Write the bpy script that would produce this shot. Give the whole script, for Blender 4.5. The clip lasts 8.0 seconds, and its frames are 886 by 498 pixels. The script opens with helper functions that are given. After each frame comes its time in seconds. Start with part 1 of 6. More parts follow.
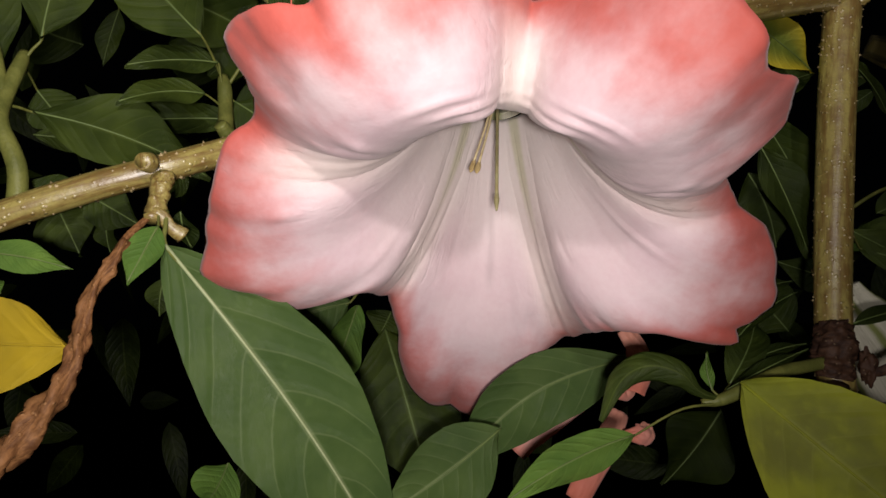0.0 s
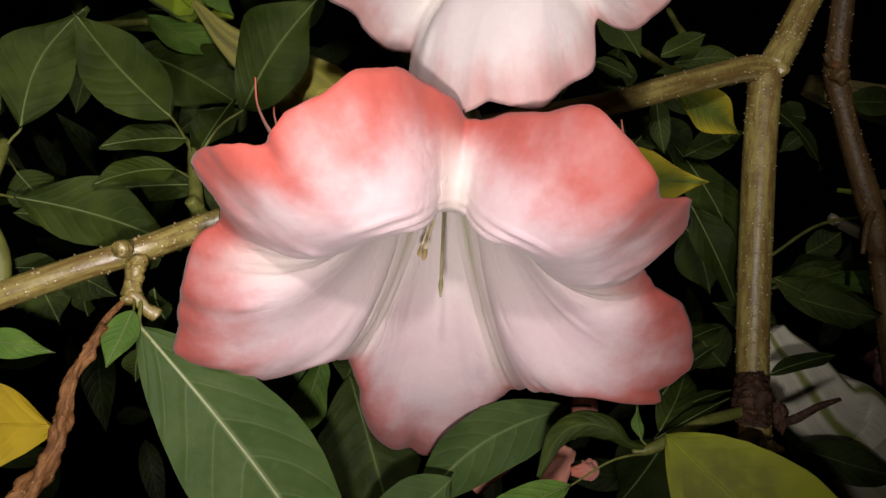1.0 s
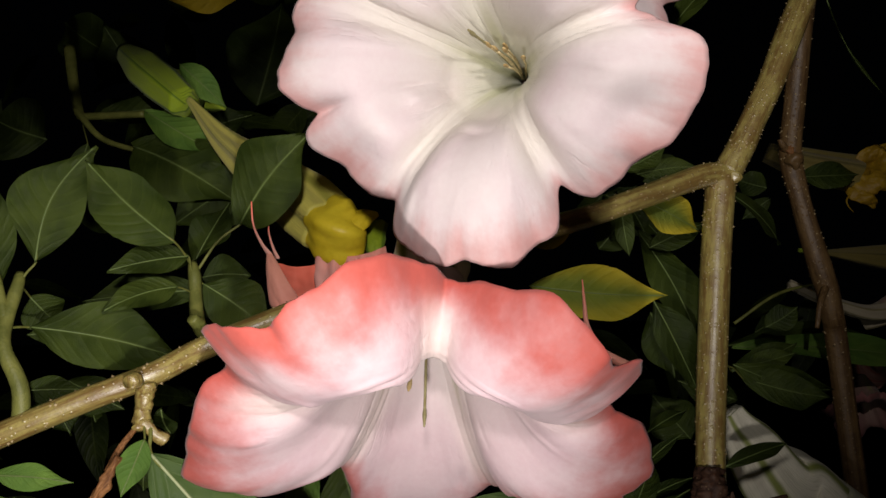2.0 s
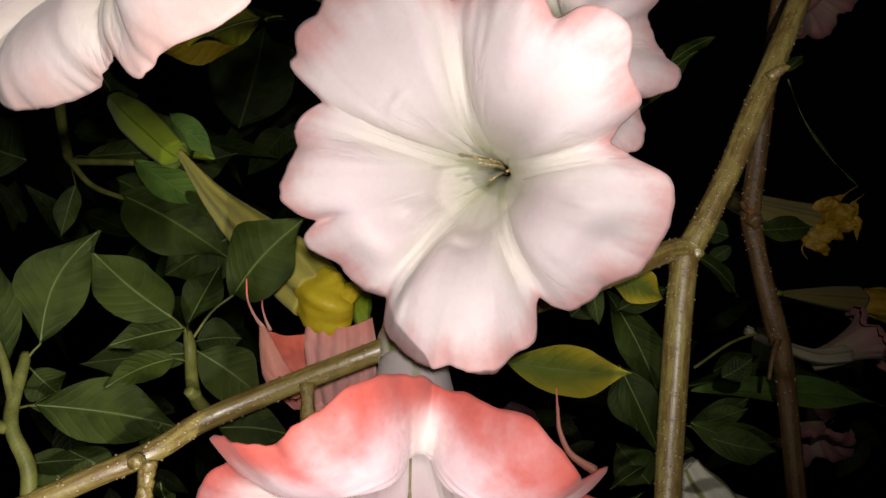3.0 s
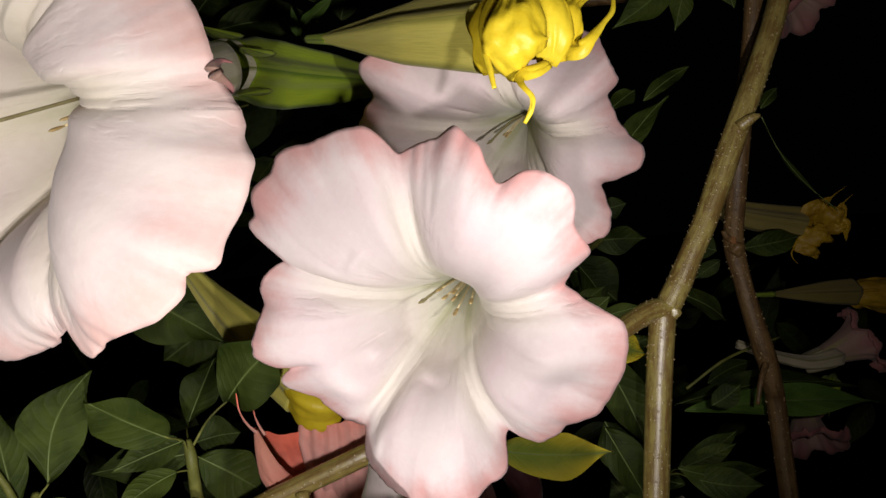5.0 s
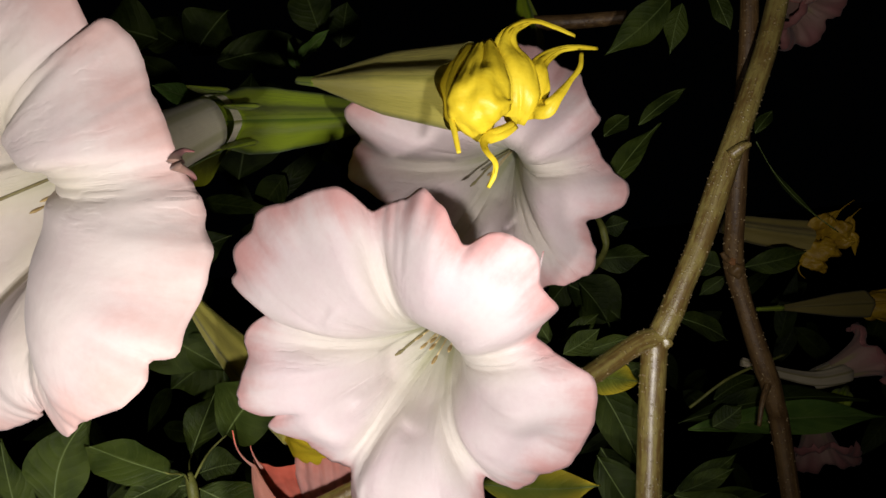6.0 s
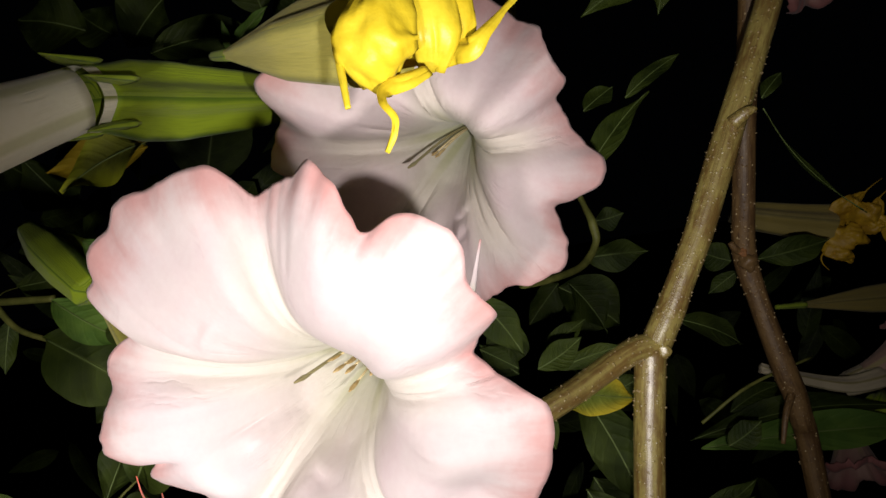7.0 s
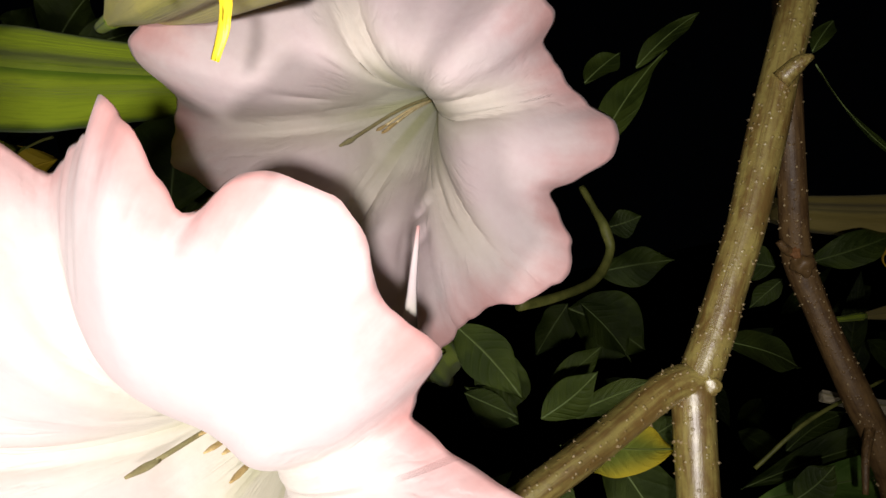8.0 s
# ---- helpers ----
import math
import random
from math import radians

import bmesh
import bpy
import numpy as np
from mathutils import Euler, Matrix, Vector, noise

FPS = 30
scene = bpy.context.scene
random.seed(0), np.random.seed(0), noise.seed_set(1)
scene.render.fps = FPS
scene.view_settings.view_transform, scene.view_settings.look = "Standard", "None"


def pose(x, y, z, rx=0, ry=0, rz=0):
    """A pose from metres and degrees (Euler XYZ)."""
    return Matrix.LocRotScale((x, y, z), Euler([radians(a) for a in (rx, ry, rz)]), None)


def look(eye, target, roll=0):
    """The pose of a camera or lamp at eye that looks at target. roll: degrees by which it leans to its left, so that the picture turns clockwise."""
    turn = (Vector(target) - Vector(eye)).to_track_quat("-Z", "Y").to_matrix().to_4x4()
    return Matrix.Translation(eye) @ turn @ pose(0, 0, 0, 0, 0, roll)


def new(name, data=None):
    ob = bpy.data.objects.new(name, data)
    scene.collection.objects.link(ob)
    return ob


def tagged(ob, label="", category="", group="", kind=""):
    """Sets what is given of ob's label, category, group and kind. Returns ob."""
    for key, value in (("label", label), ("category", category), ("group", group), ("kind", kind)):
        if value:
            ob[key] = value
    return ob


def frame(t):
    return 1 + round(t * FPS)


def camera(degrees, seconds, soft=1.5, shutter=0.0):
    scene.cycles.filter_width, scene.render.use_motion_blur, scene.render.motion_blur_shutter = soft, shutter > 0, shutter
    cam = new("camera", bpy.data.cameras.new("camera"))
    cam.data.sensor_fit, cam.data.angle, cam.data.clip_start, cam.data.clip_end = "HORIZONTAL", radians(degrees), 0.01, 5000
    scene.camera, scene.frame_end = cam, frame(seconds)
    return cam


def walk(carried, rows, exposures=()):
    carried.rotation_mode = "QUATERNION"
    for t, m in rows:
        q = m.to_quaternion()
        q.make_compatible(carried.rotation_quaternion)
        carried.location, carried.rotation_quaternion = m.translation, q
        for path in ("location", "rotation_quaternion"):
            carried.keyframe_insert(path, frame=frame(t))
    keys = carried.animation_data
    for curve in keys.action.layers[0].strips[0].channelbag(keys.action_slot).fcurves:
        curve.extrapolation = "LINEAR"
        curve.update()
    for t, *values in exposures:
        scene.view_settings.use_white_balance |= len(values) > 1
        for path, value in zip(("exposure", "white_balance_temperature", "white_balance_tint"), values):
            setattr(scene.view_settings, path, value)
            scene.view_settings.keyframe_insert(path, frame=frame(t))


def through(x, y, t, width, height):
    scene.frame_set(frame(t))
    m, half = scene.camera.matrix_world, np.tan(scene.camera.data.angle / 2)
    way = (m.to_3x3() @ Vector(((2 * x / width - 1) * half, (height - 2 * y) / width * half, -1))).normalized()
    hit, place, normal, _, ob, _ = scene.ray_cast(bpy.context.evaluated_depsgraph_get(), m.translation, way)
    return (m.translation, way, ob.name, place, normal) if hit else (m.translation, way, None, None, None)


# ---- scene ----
cam = camera(67.6, 8.0)
PATH = [
    (0, (0.009, 0.144, 1.374), (-0.132, 2.125, 1.603), -0.6),
    (0.5, (0.014, 0.130, 1.382), (-0.076, 2.113, 1.623), -1.2),
    (1, (0.019, 0.122, 1.396), (-0.055, 2.109, 1.611), -1.5),
    (1.5, (0.022, 0.110, 1.414), (-0.034, 2.097, 1.633), -2.5),
    (2, (0.022, 0.096, 1.434), (-0.005, 2.082, 1.668), -2.3),
    (3.5, (0.016, 0.070, 1.487), (0.105, 2.064, 1.622), -1.4),
    (4, (0.023, 0.072, 1.500), (0.103, 2.068, 1.589), -2.9),
    (4.5, (0.030, 0.068, 1.519), (0.087, 2.067, 1.565), -5.1),
    (6, (0.059, 0.057, 1.557), (-0.016, 2.055, 1.560), -6.7),
    (6.5, (0.069, 0.082, 1.556), (-0.025, 2.079, 1.570), -8.1),
    (7, (0.085, 0.112, 1.548), (-0.036, 2.108, 1.590), -8.9),
    (7.5, (0.099, 0.147, 1.542), (-0.060, 2.139, 1.637), -9.4),
    (8, (0.095, 0.182, 1.541), (-0.047, 2.172, 1.680), -11.6),
]
# stand-ins for one carried torch, all lit at once
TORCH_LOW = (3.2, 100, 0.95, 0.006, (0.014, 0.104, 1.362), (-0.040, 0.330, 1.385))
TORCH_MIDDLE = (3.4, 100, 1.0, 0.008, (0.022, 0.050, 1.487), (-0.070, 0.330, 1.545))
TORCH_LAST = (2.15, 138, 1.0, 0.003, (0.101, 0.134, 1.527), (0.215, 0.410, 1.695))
walk(cam, [(t, look(eye, target, roll)) for t, eye, target, roll in PATH], [(0, -0.55), (0.5, -0.6), (1.5, -0.63), (2.0, -0.55), (3.5, -0.5), (4.5, -0.45), (6.0, -0.5), (7.0, -0.2), (7.5, -0.1), (8.0, -0.03)])

# ---- world and torch ----
world = bpy.data.worlds.new("night")
world.use_nodes = True
world.node_tree.nodes["Background"].inputs[0].default_value = (0.5, 0.6, 0.8, 1)
world.node_tree.nodes["Background"].inputs[1].default_value = 0.0006
scene.world = world

# three fixed lamps, low to high, stand in for the torch under the lens
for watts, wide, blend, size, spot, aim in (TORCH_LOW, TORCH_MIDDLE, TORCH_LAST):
    torch_data = bpy.data.lights.new("torch_stand_in", "SPOT")
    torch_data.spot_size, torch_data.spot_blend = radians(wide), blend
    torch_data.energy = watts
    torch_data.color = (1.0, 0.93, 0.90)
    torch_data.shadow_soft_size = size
    new("torch_stand_in", torch_data).matrix_world = look(spot, aim)


# ---- node helpers ----
class Nodes:
    def __init__(self, name):
        self.mat = bpy.data.materials.new(name)
        self.mat.use_nodes = True
        self.tree = self.mat.node_tree
        self.bsdf = self.tree.nodes["Principled BSDF"]
        self.out = self.tree.nodes["Material Output"]

    def add(self, kind, **values):
        node = self.tree.nodes.new(kind)
        for key, value in values.items():
            self.put(node.inputs[key], value)
        return node

    def put(self, socket, value):
        if isinstance(value, bpy.types.NodeSocket):
            self.tree.links.new(value, socket)
        elif isinstance(value, tuple) and len(value) == 3 and socket.type == "RGBA":
            socket.default_value = (*value, 1)
        else:
            socket.default_value = value

    def math(self, op, a, b=0.0, c=0.0):
        node = self.tree.nodes.new("ShaderNodeMath")
        node.operation = op
        for i, value in enumerate((a, b, c)):
            self.put(node.inputs[i], value)
        return node.outputs[0]

    def step(self, value, low, high):
        node = self.tree.nodes.new("ShaderNodeMapRange")
        node.interpolation_type = "SMOOTHSTEP"
        self.put(node.inputs[0], value)
        self.put(node.inputs[1], low)
        self.put(node.inputs[2], high)
        return node.outputs[0]

    def mix(self, factor, a, b, blend="MIX"):
        node = self.tree.nodes.new("ShaderNodeMix")
        node.data_type, node.blend_type = "RGBA", blend
        self.put(node.inputs[0], factor)
        self.put(node.inputs[6], a)
        self.put(node.inputs[7], b)
        return node.outputs[2]

    def noise(self, scale, detail=3.0, vector=None, rough=0.55):
        node = self.add("ShaderNodeTexNoise", Scale=scale, Detail=detail, Roughness=rough)
        if vector is None:
            vector = self.add("ShaderNodeTexCoord").outputs["Object"]
        self.put(node.inputs["Vector"], vector)
        return node.outputs[0]

    def split(self, vector):
        return self.add("ShaderNodeSeparateXYZ", Vector=vector).outputs

    def join(self, x, y, z=0.0):
        return self.add("ShaderNodeCombineXYZ", X=x, Y=y, Z=z).outputs[0]

    def bump(self, height, strength, distance):
        node = self.add("ShaderNodeBump", Strength=strength, Distance=distance, Height=height)
        self.put(self.bsdf.inputs["Normal"], node.outputs[0])

    def finish(self, color, rough, sheen=0.0, through=0.0, specular=0.3):
        self.put(self.bsdf.inputs["Base Color"], color)
        self.put(self.bsdf.inputs["Roughness"], rough)
        self.put(self.bsdf.inputs["Specular IOR Level"], specular)
        if sheen:
            self.bsdf.inputs["Sheen Weight"].default_value = sheen
        if through:
            shine = self.add("ShaderNodeBsdfTranslucent", Color=color)
            both = self.tree.nodes.new("ShaderNodeMixShader")
            both.inputs[0].default_value = through
            self.put(both.inputs[1], self.bsdf.outputs[0])
            self.put(both.inputs[2], shine.outputs[0])
            self.put(self.out.inputs[0], both.outputs[0])
        return self.mat


# ---- materials ----
def petal_material(name, body, edge, rib, throat, edge_from, edge_to, rough=0.52, brush=62.0, stain=0.30):
    """The mesh's zone attribute holds: way from throat to rim, way from rib to lobe's middle, angle round."""
    n = Nodes(name)
    zone = n.split(n.add("ShaderNodeAttribute").outputs["Vector"])
    n.tree.nodes["Attribute"].attribute_name = "zone"
    way, lobe, turn = zone[0], zone[1], zone[2]
    streak = n.noise(1.0, 4.0, n.join(n.math("MULTIPLY", turn, brush), n.math("MULTIPLY", way, 3.4)), 0.55)
    cloud = n.noise(48.0, 5.0)
    fine = n.noise(520.0, 3.0)
    mixed = n.math("ADD", way, n.math("ADD", n.math("MULTIPLY", n.math("SUBTRACT", streak, 0.5), 0.22), n.math("MULTIPLY", n.math("SUBTRACT", cloud, 0.5), stain)))
    rim = n.step(mixed, edge_from, edge_to)
    ribs = n.math("MULTIPLY", n.step(lobe, 0.55, 0.10), n.math("SUBTRACT", 1.0, n.step(way, 0.62, 0.98)))
    deep = n.step(way, 0.56, 0.12)
    color = n.mix(n.step(cloud, 0.35, 0.7), body, tuple(c * k for c, k in zip(body, (0.97, 0.92, 0.95))))
    color = n.mix(rim, color, edge)
    color = n.mix(n.math("MULTIPLY", n.step(streak, 0.42, 0.75), 0.04), color, tuple(c * 0.86 for c in edge), "MIX")
    color = n.mix(n.math("MULTIPLY", ribs, 0.62), color, rib)
    color = n.mix(n.math("MULTIPLY", deep, 0.8), color, throat)
    seam = n.math("MULTIPLY", n.step(lobe, 0.13, 0.04), n.step(way, 0.46, 0.16))
    color = n.mix(n.math("MULTIPLY", seam, 0.42), color, (0.34, 0.36, 0.10))
    color = n.mix(0.10, color, n.mix(fine, (0.2, 0.2, 0.2), (1.0, 1.0, 1.0)), "OVERLAY")
    # fine creases that run outward from the throat and along the ribs, broken up by patches
    bent = n.noise(1.0, 3.0, n.join(n.math("ADD", n.math("MULTIPLY", turn, 46.0), n.math("MULTIPLY", cloud, 1.6)), n.math("MULTIPLY", way, 3.2)), 0.5)
    crease = n.step(n.math("ABSOLUTE", n.math("SUBTRACT", bent, 0.5)), 0.0, 0.085)
    patch = n.math("MULTIPLY", n.step(n.noise(75.0, 2.0), 0.44, 0.60), n.step(lobe, 1.0, 0.35))
    folds = n.math("ADD", 1.0, n.math("MULTIPLY", n.math("SUBTRACT", crease, 1.0), patch))
    vein = n.noise(1.0, 2.0, n.join(n.math("MULTIPLY", turn, 300.0), n.math("MULTIPLY", way, 4.0)), 0.5)
    crepe = n.noise(170.0, 3.0)
    relief = n.math("ADD", n.math("ADD", n.math("MULTIPLY", vein, 0.03), n.math("MULTIPLY", crepe, 0.22)), n.math("ADD", n.math("MULTIPLY", cloud, 0.9), n.math("MULTIPLY", fine, 0.06)))
    n.bump(n.math("ADD", relief, n.math("MULTIPLY", folds, 0.22)), 0.5, 0.0011)
    return n.finish(color, n.math("ADD", n.math("MULTIPLY", fine, 0.2), rough - 0.05), 0.12, 0.14, 0.2)


def tube_material(name, pale, stripe, count):
    n = Nodes(name)
    zone = n.split(n.add("ShaderNodeAttribute").outputs["Vector"])
    n.tree.nodes["Attribute"].attribute_name = "zone"
    wave = n.math("ABSOLUTE", n.math("SINE", n.math("MULTIPLY", zone[2], math.pi * count)))
    cloud = n.noise(90.0, 4.0)
    grain = n.noise(1.0, 4.0, n.join(n.math("MULTIPLY", zone[2], 160.0), n.math("MULTIPLY", zone[0], 8.0)))
    color = n.mix(n.step(n.math("ADD", wave, n.math("MULTIPLY", n.math("SUBTRACT", cloud, 0.5), 0.3)), 0.5, 0.08), pale, stripe)
    color = n.mix(n.math("MULTIPLY", n.step(grain, 0.45, 0.7), 0.25), color, stripe)
    n.bump(n.math("ADD", grain, n.math("MULTIPLY", wave, -0.8)), 0.5, 0.0009)
    return n.finish(color, 0.5, 0.1, 0.1, 0.3)


def leaf_material(name, green, dark, vein, yellow=None, rough=0.5):
    n = Nodes(name)
    uv = n.split(n.add("ShaderNodeTexCoord").outputs["UV"])
    along, side = uv[0], n.math("ABSOLUTE", n.math("SUBTRACT", n.math("MULTIPLY", uv[1], 2.0), 1.0))
    wobble = n.noise(120.0, 3.0)
    foot = n.math("SUBTRACT", along, n.math("MULTIPLY", n.math("POWER", side, 1.4), 0.22))
    phase = n.math("FRACT", n.math("ADD", n.math("MULTIPLY", foot, 8.5), n.math("MULTIPLY", wobble, 0.12)))
    line = n.math("ABSOLUTE", n.math("SUBTRACT", phase, 0.5))
    veins = n.math("MULTIPLY", n.step(line, 0.050, 0.0), n.step(side, 1.0, 0.80))
    mid = n.step(side, 0.075, 0.01)
    net = n.add("ShaderNodeTexVoronoi", Scale=420.0)
    net.feature = "DISTANCE_TO_EDGE"
    cloud = n.noise(55.0, 4.0)
    spot = n.noise(230.0, 2.0)
    color = n.mix(n.step(cloud, 0.32, 0.7), dark, green)
    color = n.mix(n.math("MULTIPLY", n.step(spot, 0.55, 0.75), 0.25), color, tuple(c * 1.35 for c in green))
    if yellow:
        color = n.mix(n.step(n.math("ADD", n.math("MULTIPLY", side, 0.55), n.math("ADD", n.math("MULTIPLY", along, 0.5), n.math("MULTIPLY", cloud, 0.45))), 0.50, 1.25), color, yellow)
    info = n.add("ShaderNodeObjectInfo").outputs["Random"]
    color = n.mix(n.math("MULTIPLY", info, 0.35), color, dark)
    color = n.mix(n.math("MULTIPLY", veins, 0.14), color, vein)
    color = n.mix(n.math("MULTIPLY", mid, 0.4), color, vein)
    pucker = n.noise(150.0, 3.0)
    quilt = n.math("ADD", n.math("MULTIPLY", n.step(line, 0.0, 0.30), 0.42), n.math("ADD", n.math("MULTIPLY", pucker, 0.9), n.math("MULTIPLY", n.step(net.outputs[0], 0.0, 0.12), 0.10)))
    n.bump(n.math("ADD", quilt, n.math("MULTIPLY", spot, 0.15)), 0.5, 0.0011)
    return n.finish(color, n.math("ADD", rough - 0.08, n.math("MULTIPLY", spot, 0.2)), 0.0, 0.08, 0.20)


def bark_material(name, base, patch, fleck, rough=0.32, gloss=0.95, coat=0.0):
    """Smooth young bark: lengthwise streaks and blotches of the second colour, pale flecks, a skin-like gloss."""
    n = Nodes(name)
    place = n.add("ShaderNodeTexCoord").outputs["Object"]
    zone = n.split(n.add("ShaderNodeAttribute").outputs["Vector"])
    n.tree.nodes["Attribute"].attribute_name = "zone"
    angle = n.math("MULTIPLY", zone[2], 2 * math.pi)
    streak = n.noise(1.0, 4.0, n.join(n.math("MULTIPLY", n.math("SINE", angle), 2.6), n.math("MULTIPLY", n.math("COSINE", angle), 2.6), n.math("MULTIPLY", zone[0], 16.0)), 0.6)
    cloud = n.noise(70.0, 5.0, place)
    blotch = n.noise(260.0, 4.0, place)
    grain = n.noise(900.0, 3.0, place)
    pore = n.add("ShaderNodeTexVoronoi", Scale=430.0, Vector=place)
    mottle = n.math("ADD", n.math("MULTIPLY", streak, 0.55), n.math("ADD", n.math("MULTIPLY", cloud, 0.25), n.math("MULTIPLY", blotch, 0.20)))
    color = n.mix(n.step(mottle, 0.40, 0.60), base, patch)
    color = n.mix(n.math("MULTIPLY", n.step(pore.outputs[0], 0.22, 0.08), 0.6), color, fleck)
    color = n.mix(n.math("MULTIPLY", n.step(grain, 0.5, 0.7), 0.35), color, tuple(c * 0.45 for c in base))
    n.bump(n.math("ADD", n.math("MULTIPLY", grain, 0.3), n.math("ADD", n.math("ADD", cloud, n.math("MULTIPLY", streak, 0.8)), n.step(pore.outputs[0], 0.3, 0.05))), 0.5, 0.0006)
    n.bsdf.inputs["Coat Weight"].default_value = coat
    n.bsdf.inputs["Coat Roughness"].default_value = 0.34
    return n.finish(color, n.math("ADD", rough, n.math("MULTIPLY", blotch, 0.2)), 0.0, 0.0, gloss)


def plain_material(name, color, other, scale, rough, through=0.0, specular=0.3):
    n = Nodes(name)
    cloud = n.noise(scale, 4.0)
    fine = n.noise(scale * 7, 3.0)
    n.bump(n.math("ADD", cloud, n.math("MULTIPLY", fine, 0.4)), 0.5, 0.0008)
    return n.finish(n.mix(n.step(n.math("ADD", n.math("MULTIPLY", cloud, 0.7), n.math("MULTIPLY", fine, 0.3)), 0.35, 0.65), color, other), rough, 0.0, through, specular)


CORAL = petal_material("coral_petal", (0.74, 0.575, 0.595), (0.52, 0.108, 0.085), (0.70, 0.61, 0.54), (0.70, 0.63, 0.60), 0.59, 1.01, 0.52, 44.0, 0.44)
BLUSH = petal_material("blush_petal", (0.72, 0.635, 0.625), (0.62, 0.33, 0.31), (0.69, 0.66, 0.56), (0.60, 0.61, 0.47), 0.80, 1.05)
PALE = petal_material("pale_petal", (0.69, 0.585, 0.575), (0.62, 0.34, 0.32), (0.68, 0.64, 0.52), (0.47, 0.48, 0.37), 0.76, 1.08)
WARM = petal_material("warm_petal", (0.80, 0.71, 0.67), (0.72, 0.46, 0.41), (0.80, 0.76, 0.57), (0.70, 0.68, 0.50), 0.80, 1.10)
CREAM = petal_material("cream_petal", (0.60, 0.55, 0.45), (0.62, 0.50, 0.42), (0.56, 0.55, 0.38), (0.5, 0.5, 0.34), 0.80, 1.15)
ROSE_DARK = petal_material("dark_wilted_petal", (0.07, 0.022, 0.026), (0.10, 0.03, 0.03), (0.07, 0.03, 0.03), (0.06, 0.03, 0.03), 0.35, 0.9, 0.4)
ROSE = petal_material("rose_petal", (0.34, 0.16, 0.15), (0.29, 0.12, 0.11), (0.36, 0.25, 0.20), (0.3, 0.2, 0.15), 0.35, 0.9)
TUBE = tube_material("pale_tube", (0.82, 0.78, 0.62), (0.22, 0.25, 0.06), 5)
YELLOW_TUBE = tube_material("yellow_green_tube", (0.60, 0.54, 0.11), (0.34, 0.32, 0.05), 5)
CORAL_BACK = petal_material("coral_outside", (0.92, 0.40, 0.31), (0.90, 0.19, 0.12), (0.86, 0.40, 0.30), (0.88, 0.48, 0.40), 0.40, 1.0)
CORAL_SOFT = petal_material("soft_coral", (0.80, 0.34, 0.26), (0.74, 0.22, 0.15), (0.8, 0.3, 0.2), (0.8, 0.35, 0.25), 0.45, 1.0)
CORAL_PALE = petal_material("pale_coral", (0.88, 0.47, 0.40), (0.84, 0.30, 0.23), (0.86, 0.45, 0.38), (0.88, 0.52, 0.45), 0.75, 1.05)
CORAL_TUBE = tube_material("coral_tube", (0.78, 0.42, 0.34), (0.70, 0.22, 0.16), 7)
CALYX = tube_material("green_calyx", (0.26, 0.35, 0.014), (0.085, 0.15, 0.005), 5)
YELLOW = plain_material("yellow_petal", (0.74, 0.58, 0.032), (0.62, 0.46, 0.018), 60.0, 0.42, 0.12, 0.3)
OCHRE = plain_material("ochre_petal", (0.42, 0.26, 0.015), (0.28, 0.16, 0.012), 95.0, 0.5, 0.05)
LEAF = leaf_material("leaf_green", (0.047, 0.068, 0.010), (0.018, 0.029, 0.005), (0.11, 0.145, 0.035), None, 0.42)
LEAF_GREY = leaf_material("leaf_dull_green", (0.058, 0.082, 0.012), (0.025, 0.040, 0.006), (0.15, 0.19, 0.045), None, 0.43)
LEAF_BRIGHT = leaf_material("leaf_fresh_green", (0.13, 0.22, 0.035), (0.075, 0.15, 0.025), (0.26, 0.34, 0.10))
LEAF_TURNING = leaf_material("leaf_turning", (0.30, 0.34, 0.028), (0.15, 0.16, 0.03), (0.32, 0.34, 0.07), (0.44, 0.47, 0.018))
LEAF_YELLOW = leaf_material("leaf_yellow", (0.52, 0.36, 0.018), (0.38, 0.27, 0.018), (0.50, 0.40, 0.06))
LEAF_OLIVE = leaf_material("leaf_olive", (0.17, 0.21, 0.022), (0.11, 0.145, 0.018), (0.30, 0.32, 0.06), (0.60, 0.46, 0.025))
LEAF_PALE = leaf_material("leaf_pale_green", (0.078, 0.122, 0.032), (0.050, 0.088, 0.022), (0.32, 0.37, 0.18), None, 0.46)
DULL_TUBE = tube_material("dull_tube", (0.44, 0.38, 0.26), (0.22, 0.19, 0.08), 5)
# tubes of the withering far flowers, their dim light put into the colour
DIM_DRY_TUBE = tube_material("dim_dry_tube", (0.24, 0.19, 0.05), (0.12, 0.10, 0.03), 5)
RIB = plain_material("leaf_midrib", (0.135, 0.18, 0.055), (0.095, 0.135, 0.04), 160.0, 0.5)
RIB_PALE = plain_material("pale_midrib", (0.36, 0.40, 0.22), (0.30, 0.34, 0.17), 160.0, 0.5)
PETIOLE = plain_material("leaf_stalk", (0.165, 0.170, 0.040), (0.10, 0.11, 0.024), 160.0, 0.5)
BARK = bark_material("green_bark", (0.37, 0.30, 0.085), (0.19, 0.115, 0.030), (0.46, 0.37, 0.18), 0.30, 1.0, 0.6)
BARK_BROWN = bark_material("brown_bark", (0.165, 0.098, 0.036), (0.08, 0.042, 0.015), (0.32, 0.21, 0.10), 0.4, 0.5)
WART = plain_material("pale_lenticel", (0.46, 0.36, 0.20), (0.34, 0.25, 0.12), 400.0, 0.5)
DRY = bark_material("withered_brown", (0.25, 0.115, 0.042), (0.10, 0.040, 0.014), (0.36, 0.19, 0.08), 0.55, 0.2)
SCAR = bark_material("dark_scar", (0.075, 0.036, 0.020), (0.03, 0.014, 0.009), (0.22, 0.15, 0.09), 0.55, 0.25)
